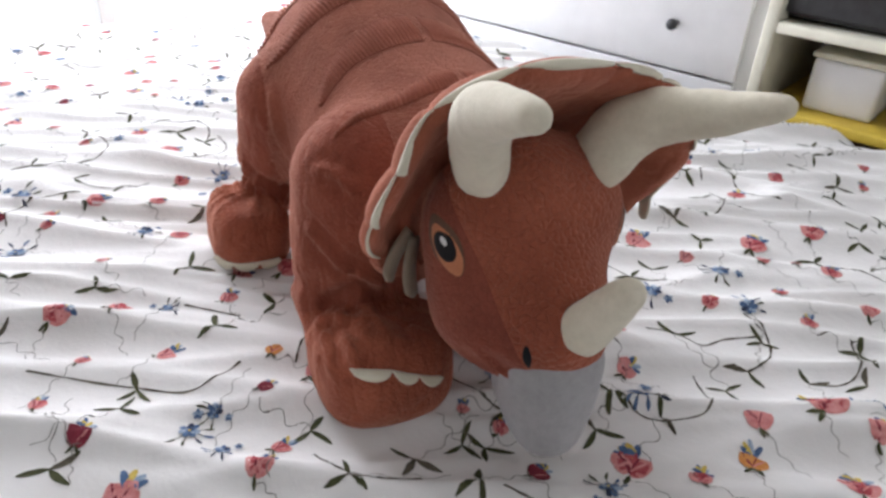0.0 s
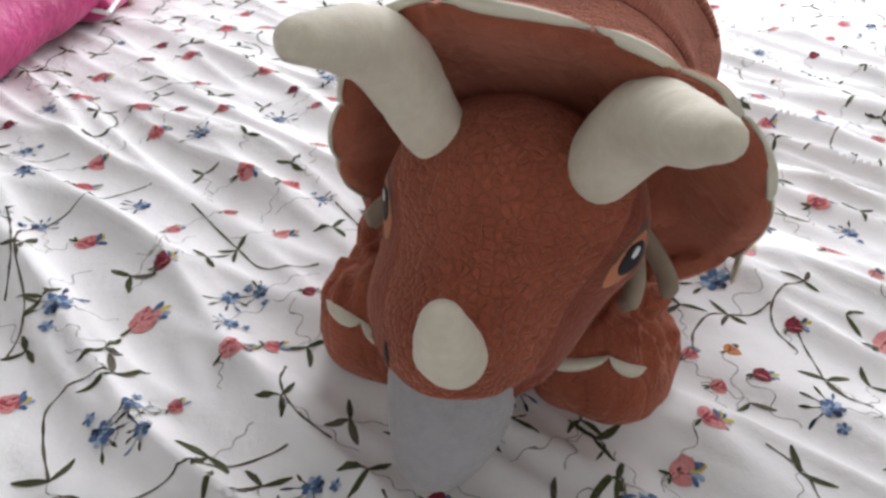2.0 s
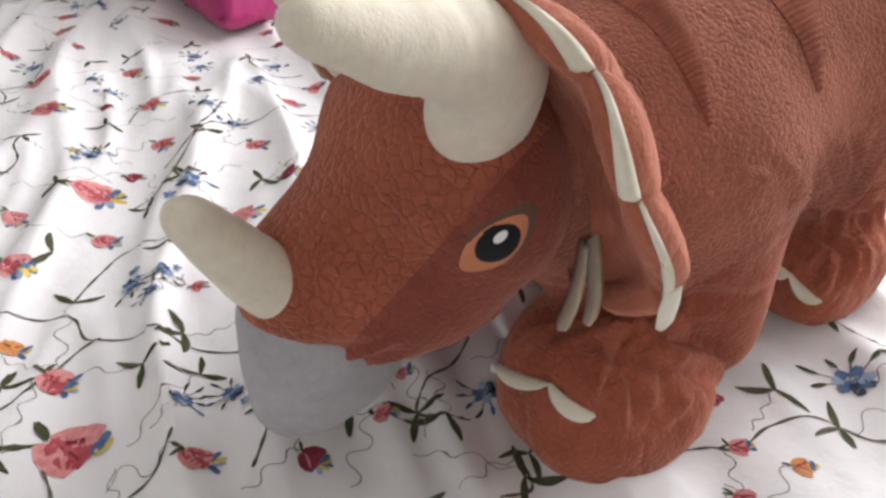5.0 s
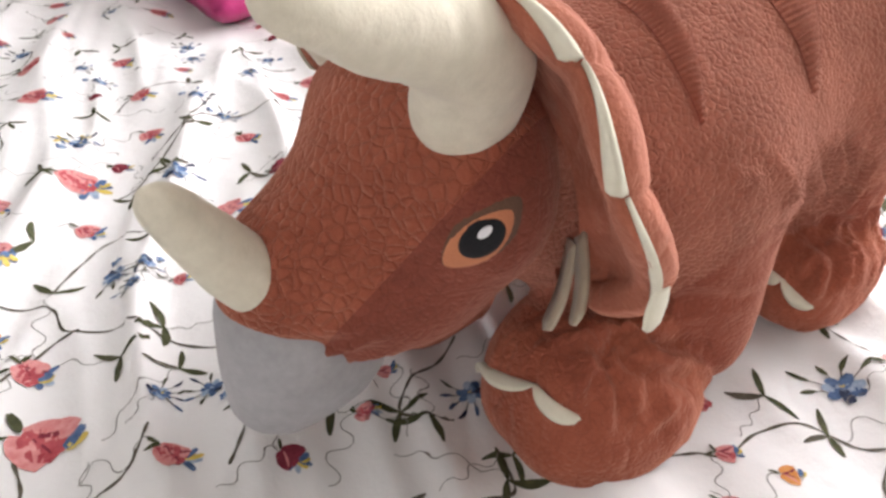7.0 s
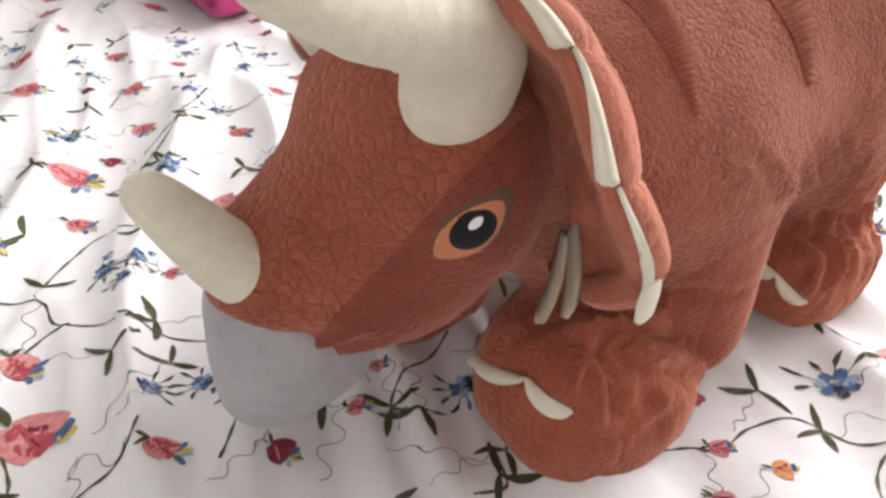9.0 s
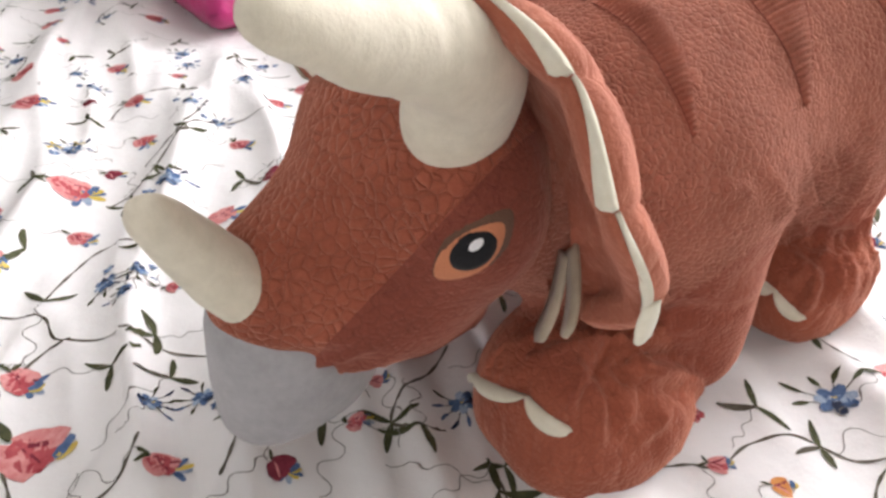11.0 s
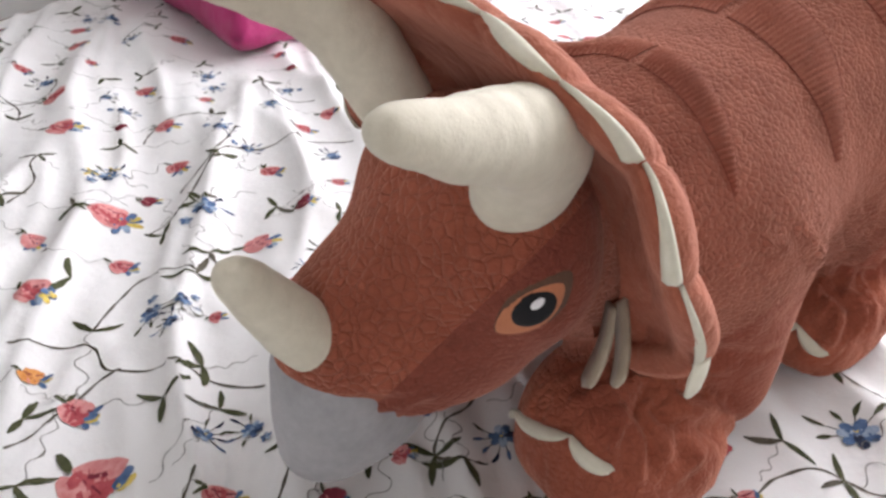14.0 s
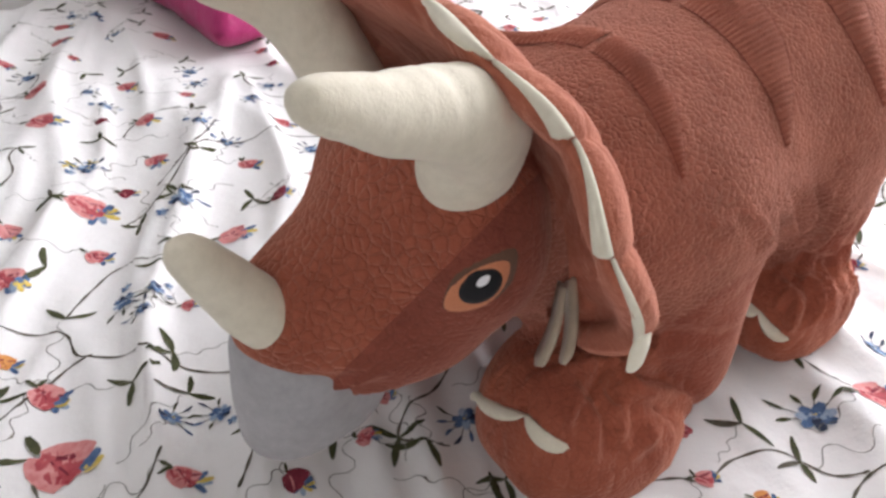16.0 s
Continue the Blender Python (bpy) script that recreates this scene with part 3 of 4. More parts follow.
def horns():
    def bent(points, radii, flat):
        """A stuffed horn along the points; flat: how much wider than thick its root is, and on which axis."""
        n, count = 14, len(points) - 1
        line = [np.array(spline(points, i / n)) for i in range(n + 1)]
        rad = [spline([(r, 0, 0) for r in radii], i / n).x for i in range(n + 1)]
        axis, wide = flat

        def field(p):
            d = None
            for i in range(n):
                scale = np.ones(3)
                scale[axis] = 1 / (1 + (wide - 1) * max(0.0, 1 - i * count / n / 1.3))
                seg = limb((p - line[i]) * scale, (0, 0, 0), (line[i + 1] - line[i]) * scale, rad[i], rad[i + 1])
                d = seg if d is None else blend(d, seg, 0.004)
            return d
        return field

    right = bent([(0.047, 0.006, 0.236), (0.066, -0.010, 0.273), (0.0875, -0.068, 0.2975), (0.0985, -0.103, 0.3125)], (0.0195, 0.0215, 0.0135, 0.0072), (1, 1.30))
    left = bent([(-0.049, 0.004, 0.240), (-0.067, -0.026, 0.291), (-0.0735, -0.075, 0.312), (-0.0755, -0.104, 0.320)], (0.0180, 0.0195, 0.0130, 0.0080), (1, 1.15))
    nose = bent([(-0.005, -0.070, 0.138), (-0.004, -0.088, 0.163), (-0.002, -0.106, 0.190), (0.0, -0.1175, 0.2065)], (0.0170, 0.0165, 0.0128, 0.0084), (0, 1.22))
    for name, label, field, low, high in (
            ("brow_horn", "cream velour brow horn bent forward", right, (-0.01, -0.13, 0.19), (0.14, 0.06, 0.35)),
            ("brow_horn", "cream velour brow horn bent forward", left, (-0.12, -0.13, 0.19), (0.0, 0.06, 0.36)),
            ("nose_horn", "cream velour nose horn", nose, (-0.05, -0.14, 0.10), (0.05, -0.03, 0.23))):
        verts, quads = surface(field, low, high, 0.0028)
        normals = gradient(field, verts)
        for i, v in enumerate(verts):
            verts[i] += normals[i] * (noise.noise(Vector(v) * 60) * 0.0009 + noise.noise(Vector((v[0] * 40, v[1] * 150, v[2] * 60))) * 0.0005)
        skin(name, verts, quads, None, M_HORN, toy, label)


horns()

RIM = [(0.094, 0.062, 0.130), (0.135, 0.048, 0.172), (0.138, 0.003, 0.238), (0.112, -0.003, 0.282), (0.078, -0.018, 0.304), (0.034, -0.022, 0.318),
       (-0.044, -0.030, 0.322), (-0.090, -0.007, 0.291), (-0.110, 0.002, 0.243), (-0.122, 0.020, 0.195), (-0.112, 0.042, 0.157), (-0.088, 0.060, 0.128)]
ROOT = [(0.062, 0.064, 0.135), (0.074, 0.064, 0.160), (0.076, 0.060, 0.190), (0.062, 0.060, 0.214), (0.042, 0.060, 0.226), (0.016, 0.060, 0.232)]


def frill():
    rim = RIM
    root = ROOT + [(-x, y, z) for x, y, z in ROOT[::-1]]
    segs = len(rim) - 1
    nu, nv = segs * 12, 14
    bm = bmesh.new()
    rows = []
    for i in range(nu + 1):
        t = i / nu
        puff = abs(math.sin(math.pi * t * segs)) ** 0.6
        a, c = spline(root, t), spline(rim, t)
        c = c + (c - a).normalized() * 0.0050 * (puff - 1.0)
        b = (a + c) / 2 + Vector((0, 0.030, 0)) + (a + c - 2 * Vector((0, 0.03, 0.2))).normalized() * 0.004
        row = []
        for j in range(nv + 1):
            s = j / nv
            p = a * (1 - s) ** 2 + b * 2 * s * (1 - s) + c * s * s
            row.append((p, s, puff))
        rows.append(row)
    front, back = {}, {}
    for i in range(nu + 1):
        for j in range(nv + 1):
            p, s, puff = rows[i][j]
            du = rows[min(i + 1, nu)][j][0] - rows[max(i - 1, 0)][j][0]
            dv = rows[i][min(j + 1, nv)][0] - rows[i][max(j - 1, 0)][0]
            n = du.cross(dv).normalized()
            h = (0.0045 + 0.0085 * (0.55 + 0.45 * puff) * s ** 1.5) * math.sqrt(max(0.0, 1 - s ** 7)) + 0.0006 + 0.0005 * noise.noise((t * 90, s * 9, 0.0))
            front[i, j] = bm.verts.new(p + n * h)
            back[i, j] = bm.verts.new(p - n * h)
    for i in range(nu):
        for j in range(nv):
            bm.faces.new((front[i, j], front[i + 1, j], front[i + 1, j + 1], front[i, j + 1]))
            bm.faces.new((back[i, j + 1], back[i + 1, j + 1], back[i + 1, j], back[i, j]))
        bm.faces.new((front[i, nv], front[i + 1, nv], back[i + 1, nv], back[i, nv]))
    for i in (0, nu):
        for j in range(nv):
            bm.faces.new((front[i, j], front[i, j + 1], back[i, j + 1], back[i, j]))
    bmesh.ops.recalc_face_normals(bm, faces=bm.faces)
    collar = part("frill", bm, M_FRILL, toy, "stuffed scalloped neck frill")
    # one felt flap sewn into the seam of each bay, broad towards the frill's lower end
    for k in range(1, segs - 1):
        bm = bmesh.new()
        top, low = [], []
        n = 20
        for i in range(n + 1):
            f = i / n
            t = (k + 0.01 + 0.98 * f) / segs
            a, c = spline(root, t), spline(rim, t)
            out = (c - a).normalized()
            g = 1 - f if k < segs / 2 - 0.6 else f
            side = abs(k + 0.5 - segs / 2) > 1
            w = (0.22 + 0.78 * g ** 1.2) * min(1.0, (1 - g) / 0.10 + 0.12) ** 0.5 if side else 0.15 + 0.75 * math.sin(math.pi * f) ** 0.8
            tangent = (spline(rim, min(1, t + 0.01)) - spline(rim, max(0, t - 0.01))).normalized()
            face = tangent.cross(out).normalized()
            face = face if face.y < 0 else -face
            puff = abs(math.sin(math.pi * (k + f))) ** 0.6
            base = c + out * (0.0050 * (puff - 1.0) - 0.0015) - face * 0.0050
            bend = base + face * 0.0035 * w + out * (0.0020 + 0.0012 * w)
            tip = base + face * 0.0090 * w + out * (0.0018 - 0.0006 * w + 0.0012 * math.sin(f * 9 + k))
            for lst, e in ((top, 0.0009), (low, -0.0009)):
                lst.append([bm.verts.new(q + out * e) for q in (base, bend, tip)])
        for i in range(n):
            for j in (0, 1):
                bm.faces.new((top[i][j], top[i + 1][j], top[i + 1][j + 1], top[i][j + 1]))
                bm.faces.new((low[i][j + 1], low[i + 1][j + 1], low[i + 1][j], low[i][j]))
            bm.faces.new((top[i][2], top[i + 1][2], low[i + 1][2], low[i][2]))
            bm.faces.new((top[i][0], low[i][0], low[i + 1][0], top[i + 1][0]))
        for i in (0, n):
            bm.faces.new((top[i][0], top[i][1], top[i][2], low[i][2], low[i][1], low[i][0]))
        bmesh.ops.recalc_face_normals(bm, faces=bm.faces)
        part("trim_flap", bm, M_TRIM, collar, "cream felt edging")


frill()


def on_head(p):
    """The nearest place on the head to p, and the outward normal there."""
    p = np.array(p, float)
    for _ in range(3):
        p = p - gradient(head_field, p) * head_field(p)[..., None]
    return p, gradient(head_field, p)


def patch(name, centre, along, w, h, lift, material, parent, almond=1.0):
    """An embroidered oval that follows the head's surface."""
    c, n = on_head(centre)
    n, along = Vector(n), Vector(along)
    u = (along - n * along.dot(n)).normalized()
    v = n.cross(u)
    bm = bmesh.new()
    rings, m = 5, 28
    flat = []
    for r in range(1, rings + 1):
        for k in range(m):
            a = 2 * math.pi * k / m
            x, y = math.cos(a), math.sin(a)
            y *= (1 - almond * x * x * 0.35)
            flat.append(Vector(c) + u * x * w / 2 * r / rings + v * y * h / 2 * r / rings)
    q, nn = on_head([tuple(p) for p in flat])
    lifts = np.array([lift * (0.35 if i >= (rings - 1) * m else 1.0) for i in range(len(flat))])[:, None]
    made = [bm.verts.new(p) for p in q + nn * lifts]
    grid = [made[r * m:(r + 1) * m] for r in range(rings)]
    q, nn = on_head(c)
    mid = bm.verts.new(Vector(q) + Vector(nn) * lift)
    for k in range(m):
        bm.faces.new((mid, grid[0][k], grid[0][(k + 1) % m]))
        for a, b in zip(grid, grid[1:]):
            bm.faces.new((a[k], b[k], b[(k + 1) % m], a[(k + 1) % m]))
    return part(name, bm, material, parent)


def eyes():
    for s in (1, -1):
        along = (0.0, 0.75, 0.66)
        lid = patch("eye", (s * 0.078, -0.004, 0.190), along, 0.051, 0.0275, 0.0008, M_LID, toy, 1.2)
        tagged(lid, "embroidered orange eye with a black pupil")
        patch("iris", (s * 0.078, -0.006, 0.1875), along, 0.044, 0.0225, 0.0014, M_IRIS, lid, 0.8)
        patch("pupil", (s * 0.078, -0.005, 0.189), along, 0.027, 0.0195, 0.0020, M_BLACK, lid, 0.1)
        patch("glint", (s * 0.078, -0.004, 0.1935), along, 0.009, 0.005, 0.0026, M_GLINT, lid, 0.2)
    patch("nostril", (-0.042, -0.078, 0.138), (-0.2, 0.1, 1), 0.018, 0.0065, 0.0006, M_BLACK, toy, 0.5)


eyes()


def lay(points, lift):
    """Places just above the body's surface, for many points at once, and the normals there."""
    p = np.array(points, float)
    for _ in range(3):
        p = p - gradient(whole_field, p) * whole_field(p)[..., None]
    n = gradient(whole_field, p)
    return p + n * lift, n


def claw(a, b, width):
    """A half-round felt claw sewn flat on a foot, with its straight side from a to b."""
    n = 10
    p, nn = lay([tuple(Vector(a).lerp(Vector(b), i / n)) for i in range(n + 1)], 0.0)
    down = np.array([0, 0, -1.0]) + nn * nn[:, 2:3]
    down /= np.linalg.norm(down, axis=1, keepdims=True)
    w = np.array([[width * math.sin(math.pi * i / n) ** 0.6] for i in range(n + 1)])
    q, qn = lay(p + down * w, 0.0)
    m, mn = lay(p + down * w / 2, 0.0)
    bm = bmesh.new()
    cols = [[bm.verts.new(v) for v in r] for r in (p - nn * 0.001, p + nn * 0.0012, m + mn * 0.0052, q + qn * 0.0040, q - qn * 0.0005)]
    for r, s in zip(cols, cols[1:]):
        for i in range(n):
            bm.faces.new((r[i], r[i + 1], s[i + 1], s[i]))
    bmesh.ops.recalc_face_normals(bm, faces=bm.faces)
    part("claw", bm, M_TRIM, toy, "small cream felt claw")


def claws():
    for arc in (
            [(0.010, 0.056, 0.036), (0.031, 0.044, 0.0555), (0.0757, 0.047, 0.0716), (0.0945, 0.063, 0.058)],
            [(-0.128, 0.038, 0.062), (-0.103, 0.024, 0.0645), (-0.081, 0.019, 0.058), (-0.060, 0.020, 0.050)],
            [(0.064, 0.296, 0.050), (0.083, 0.298, 0.046), (0.1035, 0.3085, 0.034)],
            [(-0.205, 0.320, 0.020), (-0.185, 0.300, 0.020), (-0.160, 0.294, 0.020), (-0.138, 0.300, 0.020)]):
        for p, q in zip(arc, arc[1:]):
            claw(p, q, 0.0095)


claws()


def fringe():
    """Felt fingers that hang from one strip behind each cheek."""
    for s in (1, -1):
        for start, end, wide in (((0.0730, 0.0600, 0.1630), (0.0790, 0.043, 0.1165), 0.0080), ((0.0775, 0.0598, 0.1690), (0.1045, 0.034, 0.142), 0.0074)):
            start, end = Vector(start), Vector(end)
            along = (end - start).normalized()
            flat = Vector((0.66, -0.28, 0.70))
            flat = (flat - along * flat.dot(along)).normalized()
            thick = along.cross(flat) * 0.0011
            bm = bmesh.new()
            n, rows = 16, []
            for i in range(n + 1):
                t = i / n
                w = wide * (0.85 + 0.15 * min(1.0, t * 1.6)) * math.sqrt(max(0.004, 1 - max(0.0, t - 0.84) ** 2 / 0.0256))
                c = start.lerp(end, t) + Vector((0.004, -0.001, 0)) * math.sin(math.pi * t)
                rows.append([bm.verts.new(Vector((s * q.x, q.y, q.z))) for q in (c - flat * w - thick, c + flat * w - thick, c + flat * w + thick, c - flat * w + thick)])
            for a, b in zip(rows, rows[1:]):
                for j in range(4):
                    bm.faces.new((a[j], a[(j + 1) % 4], b[(j + 1) % 4], b[j]))
            bm.faces.new(rows[0])
            bm.faces.new(rows[-1][::-1])
            bmesh.ops.recalc_face_normals(bm, faces=bm.faces)
            part("cheek_fringe", bm, M_FRINGE, toy, "beige felt fringe")


fringe()


def hanging_flap():
    for x, y, z in ((0.137, 0.046, 0.180),):
        bm = tube([(x, y, z), (x, y, z - 0.010), (x, y, z - 0.019), (x, y, z - 0.023)], (0.006, 0.0075, 0.0065, 0.003), 14, 0.28)
        part("rim_tab", bm, M_TRIM, toy, "cream felt tab at the frill's end")


hanging_flap()


def back_point(phi, y):
    """A place outside the back: phi degrees down from the spine, at y along the body."""
    cx = -0.003 - 0.05 * max(0.0, y - 0.2)
    return (cx + math.sin(radians(phi)) * 0.16, y, 0.16 + math.cos(radians(phi)) * 0.16)


def ribbed_bands():
    for y0, y1, tip in ((0.118, 0.150, 0.112), (0.204, 0.250, 0.226), (0.292, 0.338, 0.316), (0.378, 0.420, 0.400)):
        reach = 54 if y0 < 0.15 else 59
        for s in (1, -1):
            n, m = 129, 4
            flat, lifts, edge = [], [], [[], []]
            for i in range(n):
                f = i / (n - 1)
                phi = s * (2 + reach * f)
                a, b = y0 + (tip - y0) * f ** 2.2, y1 + (tip - y1) * f ** 2.2
                for j in range(m + 1):
                    flat.append(back_point(phi + 0.16 * math.sin(i * 0.22 + j * 1.6), a + (b - a) * j / m))
                    lifts.append([0.0016 - 0.0016 * math.cos(i * math.pi / 2) + 0.0008 * noise.noise((i * 0.7, j * 0.9, y0 * 50)) if j not in (0, m) else -0.0006])
                edge[0].append(back_point(phi, a))
                edge[1].append(back_point(phi, b))
            p, _ = lay(flat, np.array(lifts) + 0.0014)
            bm = bmesh.new()
            vs = [bm.verts.new(v) for v in p]
            for i in range(n - 1):
                for j in range(m):
                    k = i * (m + 1) + j
                    bm.faces.new((vs[k], vs[k + 1], vs[k + m + 2], vs[k + m + 1]))
            bmesh.ops.recalc_face_normals(bm, faces=bm.faces)
            part("ribbed_band", bm, M_BAND, toy, "ribbed stitched band across the back")
            for e in edge:
                p, _ = lay(e[::4], 0.0006)
                part("stitch_line", tube([tuple(v) for v in p], [0.0005] * len(p), 6), M_CHEEK, toy)


ribbed_bands()


# ---- the print on the bedspread ----
def ink(name, dark, light):
    n = Nodes(name)
    n.put(Base_Color=n.ramp(n.noise(140.0, 4.0, 0.7), [(0.3, dark), (0.7, light)]), Roughness=0.85, Normal=n.bump(n.noise(900.0, 2.0), 0.15, 0.0006), Specular_IOR_Level=0.15)
    return n.mat


I_RED = ink("rose_red_print", (0.34, 0.045, 0.06), (0.56, 0.13, 0.135))
I_PINK = ink("pink_print", (0.58, 0.18, 0.18), (0.72, 0.36, 0.34))
I_WINE = ink("wine_red_print", (0.16, 0.02, 0.035), (0.30, 0.05, 0.07))
I_BLUE = ink("blue_print", (0.055, 0.10, 0.20), (0.13, 0.21, 0.36))
I_PALE = ink("pale_blue_print", (0.24, 0.33, 0.45), (0.42, 0.50, 0.60))
I_NAVY = ink("navy_print", (0.02, 0.03, 0.06), (0.05, 0.06, 0.10))
I_GREEN = ink("olive_green_print", (0.045, 0.05, 0.025), (0.10, 0.105, 0.05))
I_STEM = ink("grey_brown_print", (0.085, 0.075, 0.055), (0.15, 0.135, 0.10))
I_HAIR = ink("fine_grey_print", (0.16, 0.15, 0.13), (0.28, 0.26, 0.23))
I_YELLOW = ink("yellow_print", (0.55, 0.40, 0.07), (0.72, 0.56, 0.16))
I_ORANGE = ink("orange_print", (0.55, 0.20, 0.05), (0.70, 0.34, 0.12))
INKS = [I_RED, I_PINK, I_WINE, I_BLUE, I_PALE, I_NAVY, I_GREEN, I_STEM, I_HAIR, I_YELLOW, I_ORANGE]
RED, PINK, WINE, BLUE, PALE, NAVY, GREEN, STEM, HAIR, YELLOW, ORANGE = range(11)
TO_BED = BED.inverted()
dice = random.Random(11)
printed = []


class Print:
    """Flat ink shapes that lie on the folds of the bedspread, in its coordinates."""

    def __init__(self, x, y):
        self.c = TO_BED @ Vector((x, y, 0))
        self.verts, self.faces, self.inks = [], [], []
        self.layer = 0

    def vert(self, p):
        self.verts.append((p[0], p[1], cloth_z(p[0], p[1]) + 0.00038 + 0.00005 * self.layer))
        return len(self.verts) - 1

    def strip(self, line, widths, colour):
        """A ribbon along the line with a width at each of its points."""
        self.layer += 1
        rows = []
        for i, (p, w) in enumerate(zip(line, widths)):
            a, b = line[max(0, i - 1)], line[min(len(line) - 1, i + 1)]
            d = (b - a)
            n = Vector((-d.y, d.x)).normalized() if d.length > 1e-9 else Vector((0, 1))
            rows.append((self.vert(p + n * w / 2), self.vert(p), self.vert(p - n * w / 2)))
        for r, q in zip(rows, rows[1:]):
            for k in (0, 1):
                self.faces.append((r[k], r[k + 1], q[k + 1], q[k]))
                self.inks.append(colour)

    def petal(self, base, angle, length, width, colour, bend=0.0, blunt=0.5):
        line, widths = [], []
        p, a = Vector(base[:2]), angle
        n = 7
        for i in range(n + 1):
            t = i / n
            line.append(p.copy())
            widths.append(width * max(0.04, math.sin(math.pi * min(1.0, t * (1 - 0.12) + 0.06)) ** blunt) * dice.uniform(0.9, 1.1))
            a += bend / n
            p = p + Vector((math.cos(a), math.sin(a))) * length / n
        self.strip(line, widths, colour)

    def link(self, name):
        me = bpy.data.meshes.new(name)
        me.from_pydata(self.verts, [], self.faces)
        for m in INKS:
            me.materials.append(m)
        me.polygons.foreach_set("material_index", self.inks)
        me.polygons.foreach_set("use_smooth", [True] * len(me.polygons))
        ob = new(name, me)
        ob.parent = bedspread
        printed.append(self.c)
        return ob


def tendril(pr, base, angle, length):
    """A hair-thin curling line."""
    p, a, line = Vector(base[:2]), angle, []
    wave = dice.uniform(0.5, 1.0)
    for i in range(22):
        line.append(p.copy())
        a += math.sin(i * wave) * 0.62 + dice.uniform(-0.1, 0.1)
        p = p + Vector((math.cos(a), math.sin(a))) * length / 22
    pr.strip(line, [0.0007] * len(line), HAIR)


def red_flower(x, y, s, main=None):
    pr = Print(x, y)
    c, a = pr.c, 1.78 + dice.uniform(-0.4, 0.4)
    main = main if main is not None else dice.choice((RED, RED, RED, PINK, WINE if s < 0.022 else RED))
    s = max(0.014, min(0.046, s))
    back = Vector((math.cos(a), math.sin(a))) * s * 0.42
    if dice.random() < 0.8:
        side = a + dice.choice((-1, 1)) * dice.uniform(0.2, 0.7)
        for k, col in enumerate((BLUE, PALE, YELLOW, BLUE)):
            pr.petal(c.xy + back * 0.35, side + (k - 1.5) * 0.5, s * dice.uniform(0.42, 0.6), s * 0.19, col, dice.uniform(-0.4, 0.4))
    for k in range(4):
        pr.petal(c.xy - back * 0.9 + Vector((dice.uniform(-1, 1), dice.uniform(-1, 1))) * s * 0.05, a + (k - 1.5) * 0.62, s * dice.uniform(0.58, 0.74), s * 0.42, main if k % 3 else (PINK if main == RED else main), (k - 1.5) * -0.55, 0.3)
    pr.petal(c.xy - back * 0.9, a + 0.25, s * 0.66, s * 0.10, WINE, 0.5)
    pr.petal(c.xy - back * 0.6, a - 0.1, s * 0.45, s * 0.05, WINE, -0.3)
    pr.petal(c.xy - back * 0.7, a - 0.45, s * 0.55, s * 0.07, PINK, -0.4)
    if dice.random() < 0.5:
        pr.petal(c.xy + back * 0.8, a + 0.7, s * 0.3, s * 0.16, YELLOW, 0.4)
        pr.petal(c.xy + back * 0.7, a + 1.2, s * 0.36, s * 0.2, BLUE, 0.4)
    for k in range(dice.choice((1, 2, 2))):
        pr.petal(c.xy - back, a + math.pi + dice.uniform(-1.1, 1.1), s * 0.4, s * 0.12, GREEN, dice.uniform(-0.5, 0.5), 0.8)
    if dice.random() < 0.9:
        tendril(pr, c.xy - back * 1.2, a + math.pi + dice.uniform(-0.7, 0.7), dice.uniform(0.04, 0.09))
    return pr.link("printed_flower")


def orange_flower(x, y, s):
    red_flower(x, y, max(0.018, s), ORANGE)


def blue_flower(x, y, s):
    pr = Print(x, y)
    c, a = pr.c, dice.uniform(0, 6.28)
    s = max(0.018, min(0.036, s * 1.1))
    for k in range(5):
        b = a + (k - 2) * 0.6 + dice.uniform(-0.1, 0.1)
        r = s * dice.uniform(0.7, 1.15)
        tip = c.xy + Vector((math.cos(b), math.sin(b))) * r * 0.55
        pr.strip([c.xy, (c.xy + tip) / 2, tip], [0.0009] * 3, STEM)
        pr.petal(tip, b, r * 0.42, s * 0.11, dice.choice((GREEN, NAVY, BLUE)), dice.uniform(-0.6, 0.6), 0.8)
    for k in range(7):
        b = k * 0.9 + a
        pr.petal(c.xy, b, s * 0.38, s * 0.24, (BLUE, PALE, BLUE, NAVY)[k % 4], dice.uniform(-0.4, 0.4), 0.45)
    pr.petal(c.xy - Vector((s * 0.05, 0)), a, s * 0.1, s * 0.1, YELLOW if dice.random() < 0.5 else PALE)
    if dice.random() < 0.7:
        d = c.xy + Vector((math.cos(a + 2.4), math.sin(a + 2.4))) * s * 0.75
        for k in range(5):
            pr.petal(d, k * 1.25, s * 0.2, s * 0.14, (BLUE, PALE)[k % 2], 0, 0.45)
    if dice.random() < 0.6:
        tendril(pr, c.xy, a + math.pi, dice.uniform(0.04, 0.08))
    return pr.link("printed_flower")


def yellow_flower(x, y, s):
    pr = Print(x, y)
    for k in range(6):
        pr.petal(pr.c.xy, k * 1.05, s * 0.5, s * 0.2, (YELLOW, BLUE, YELLOW, PALE)[k % 4], 0.3, 0.5)
    return pr.link("printed_flower")


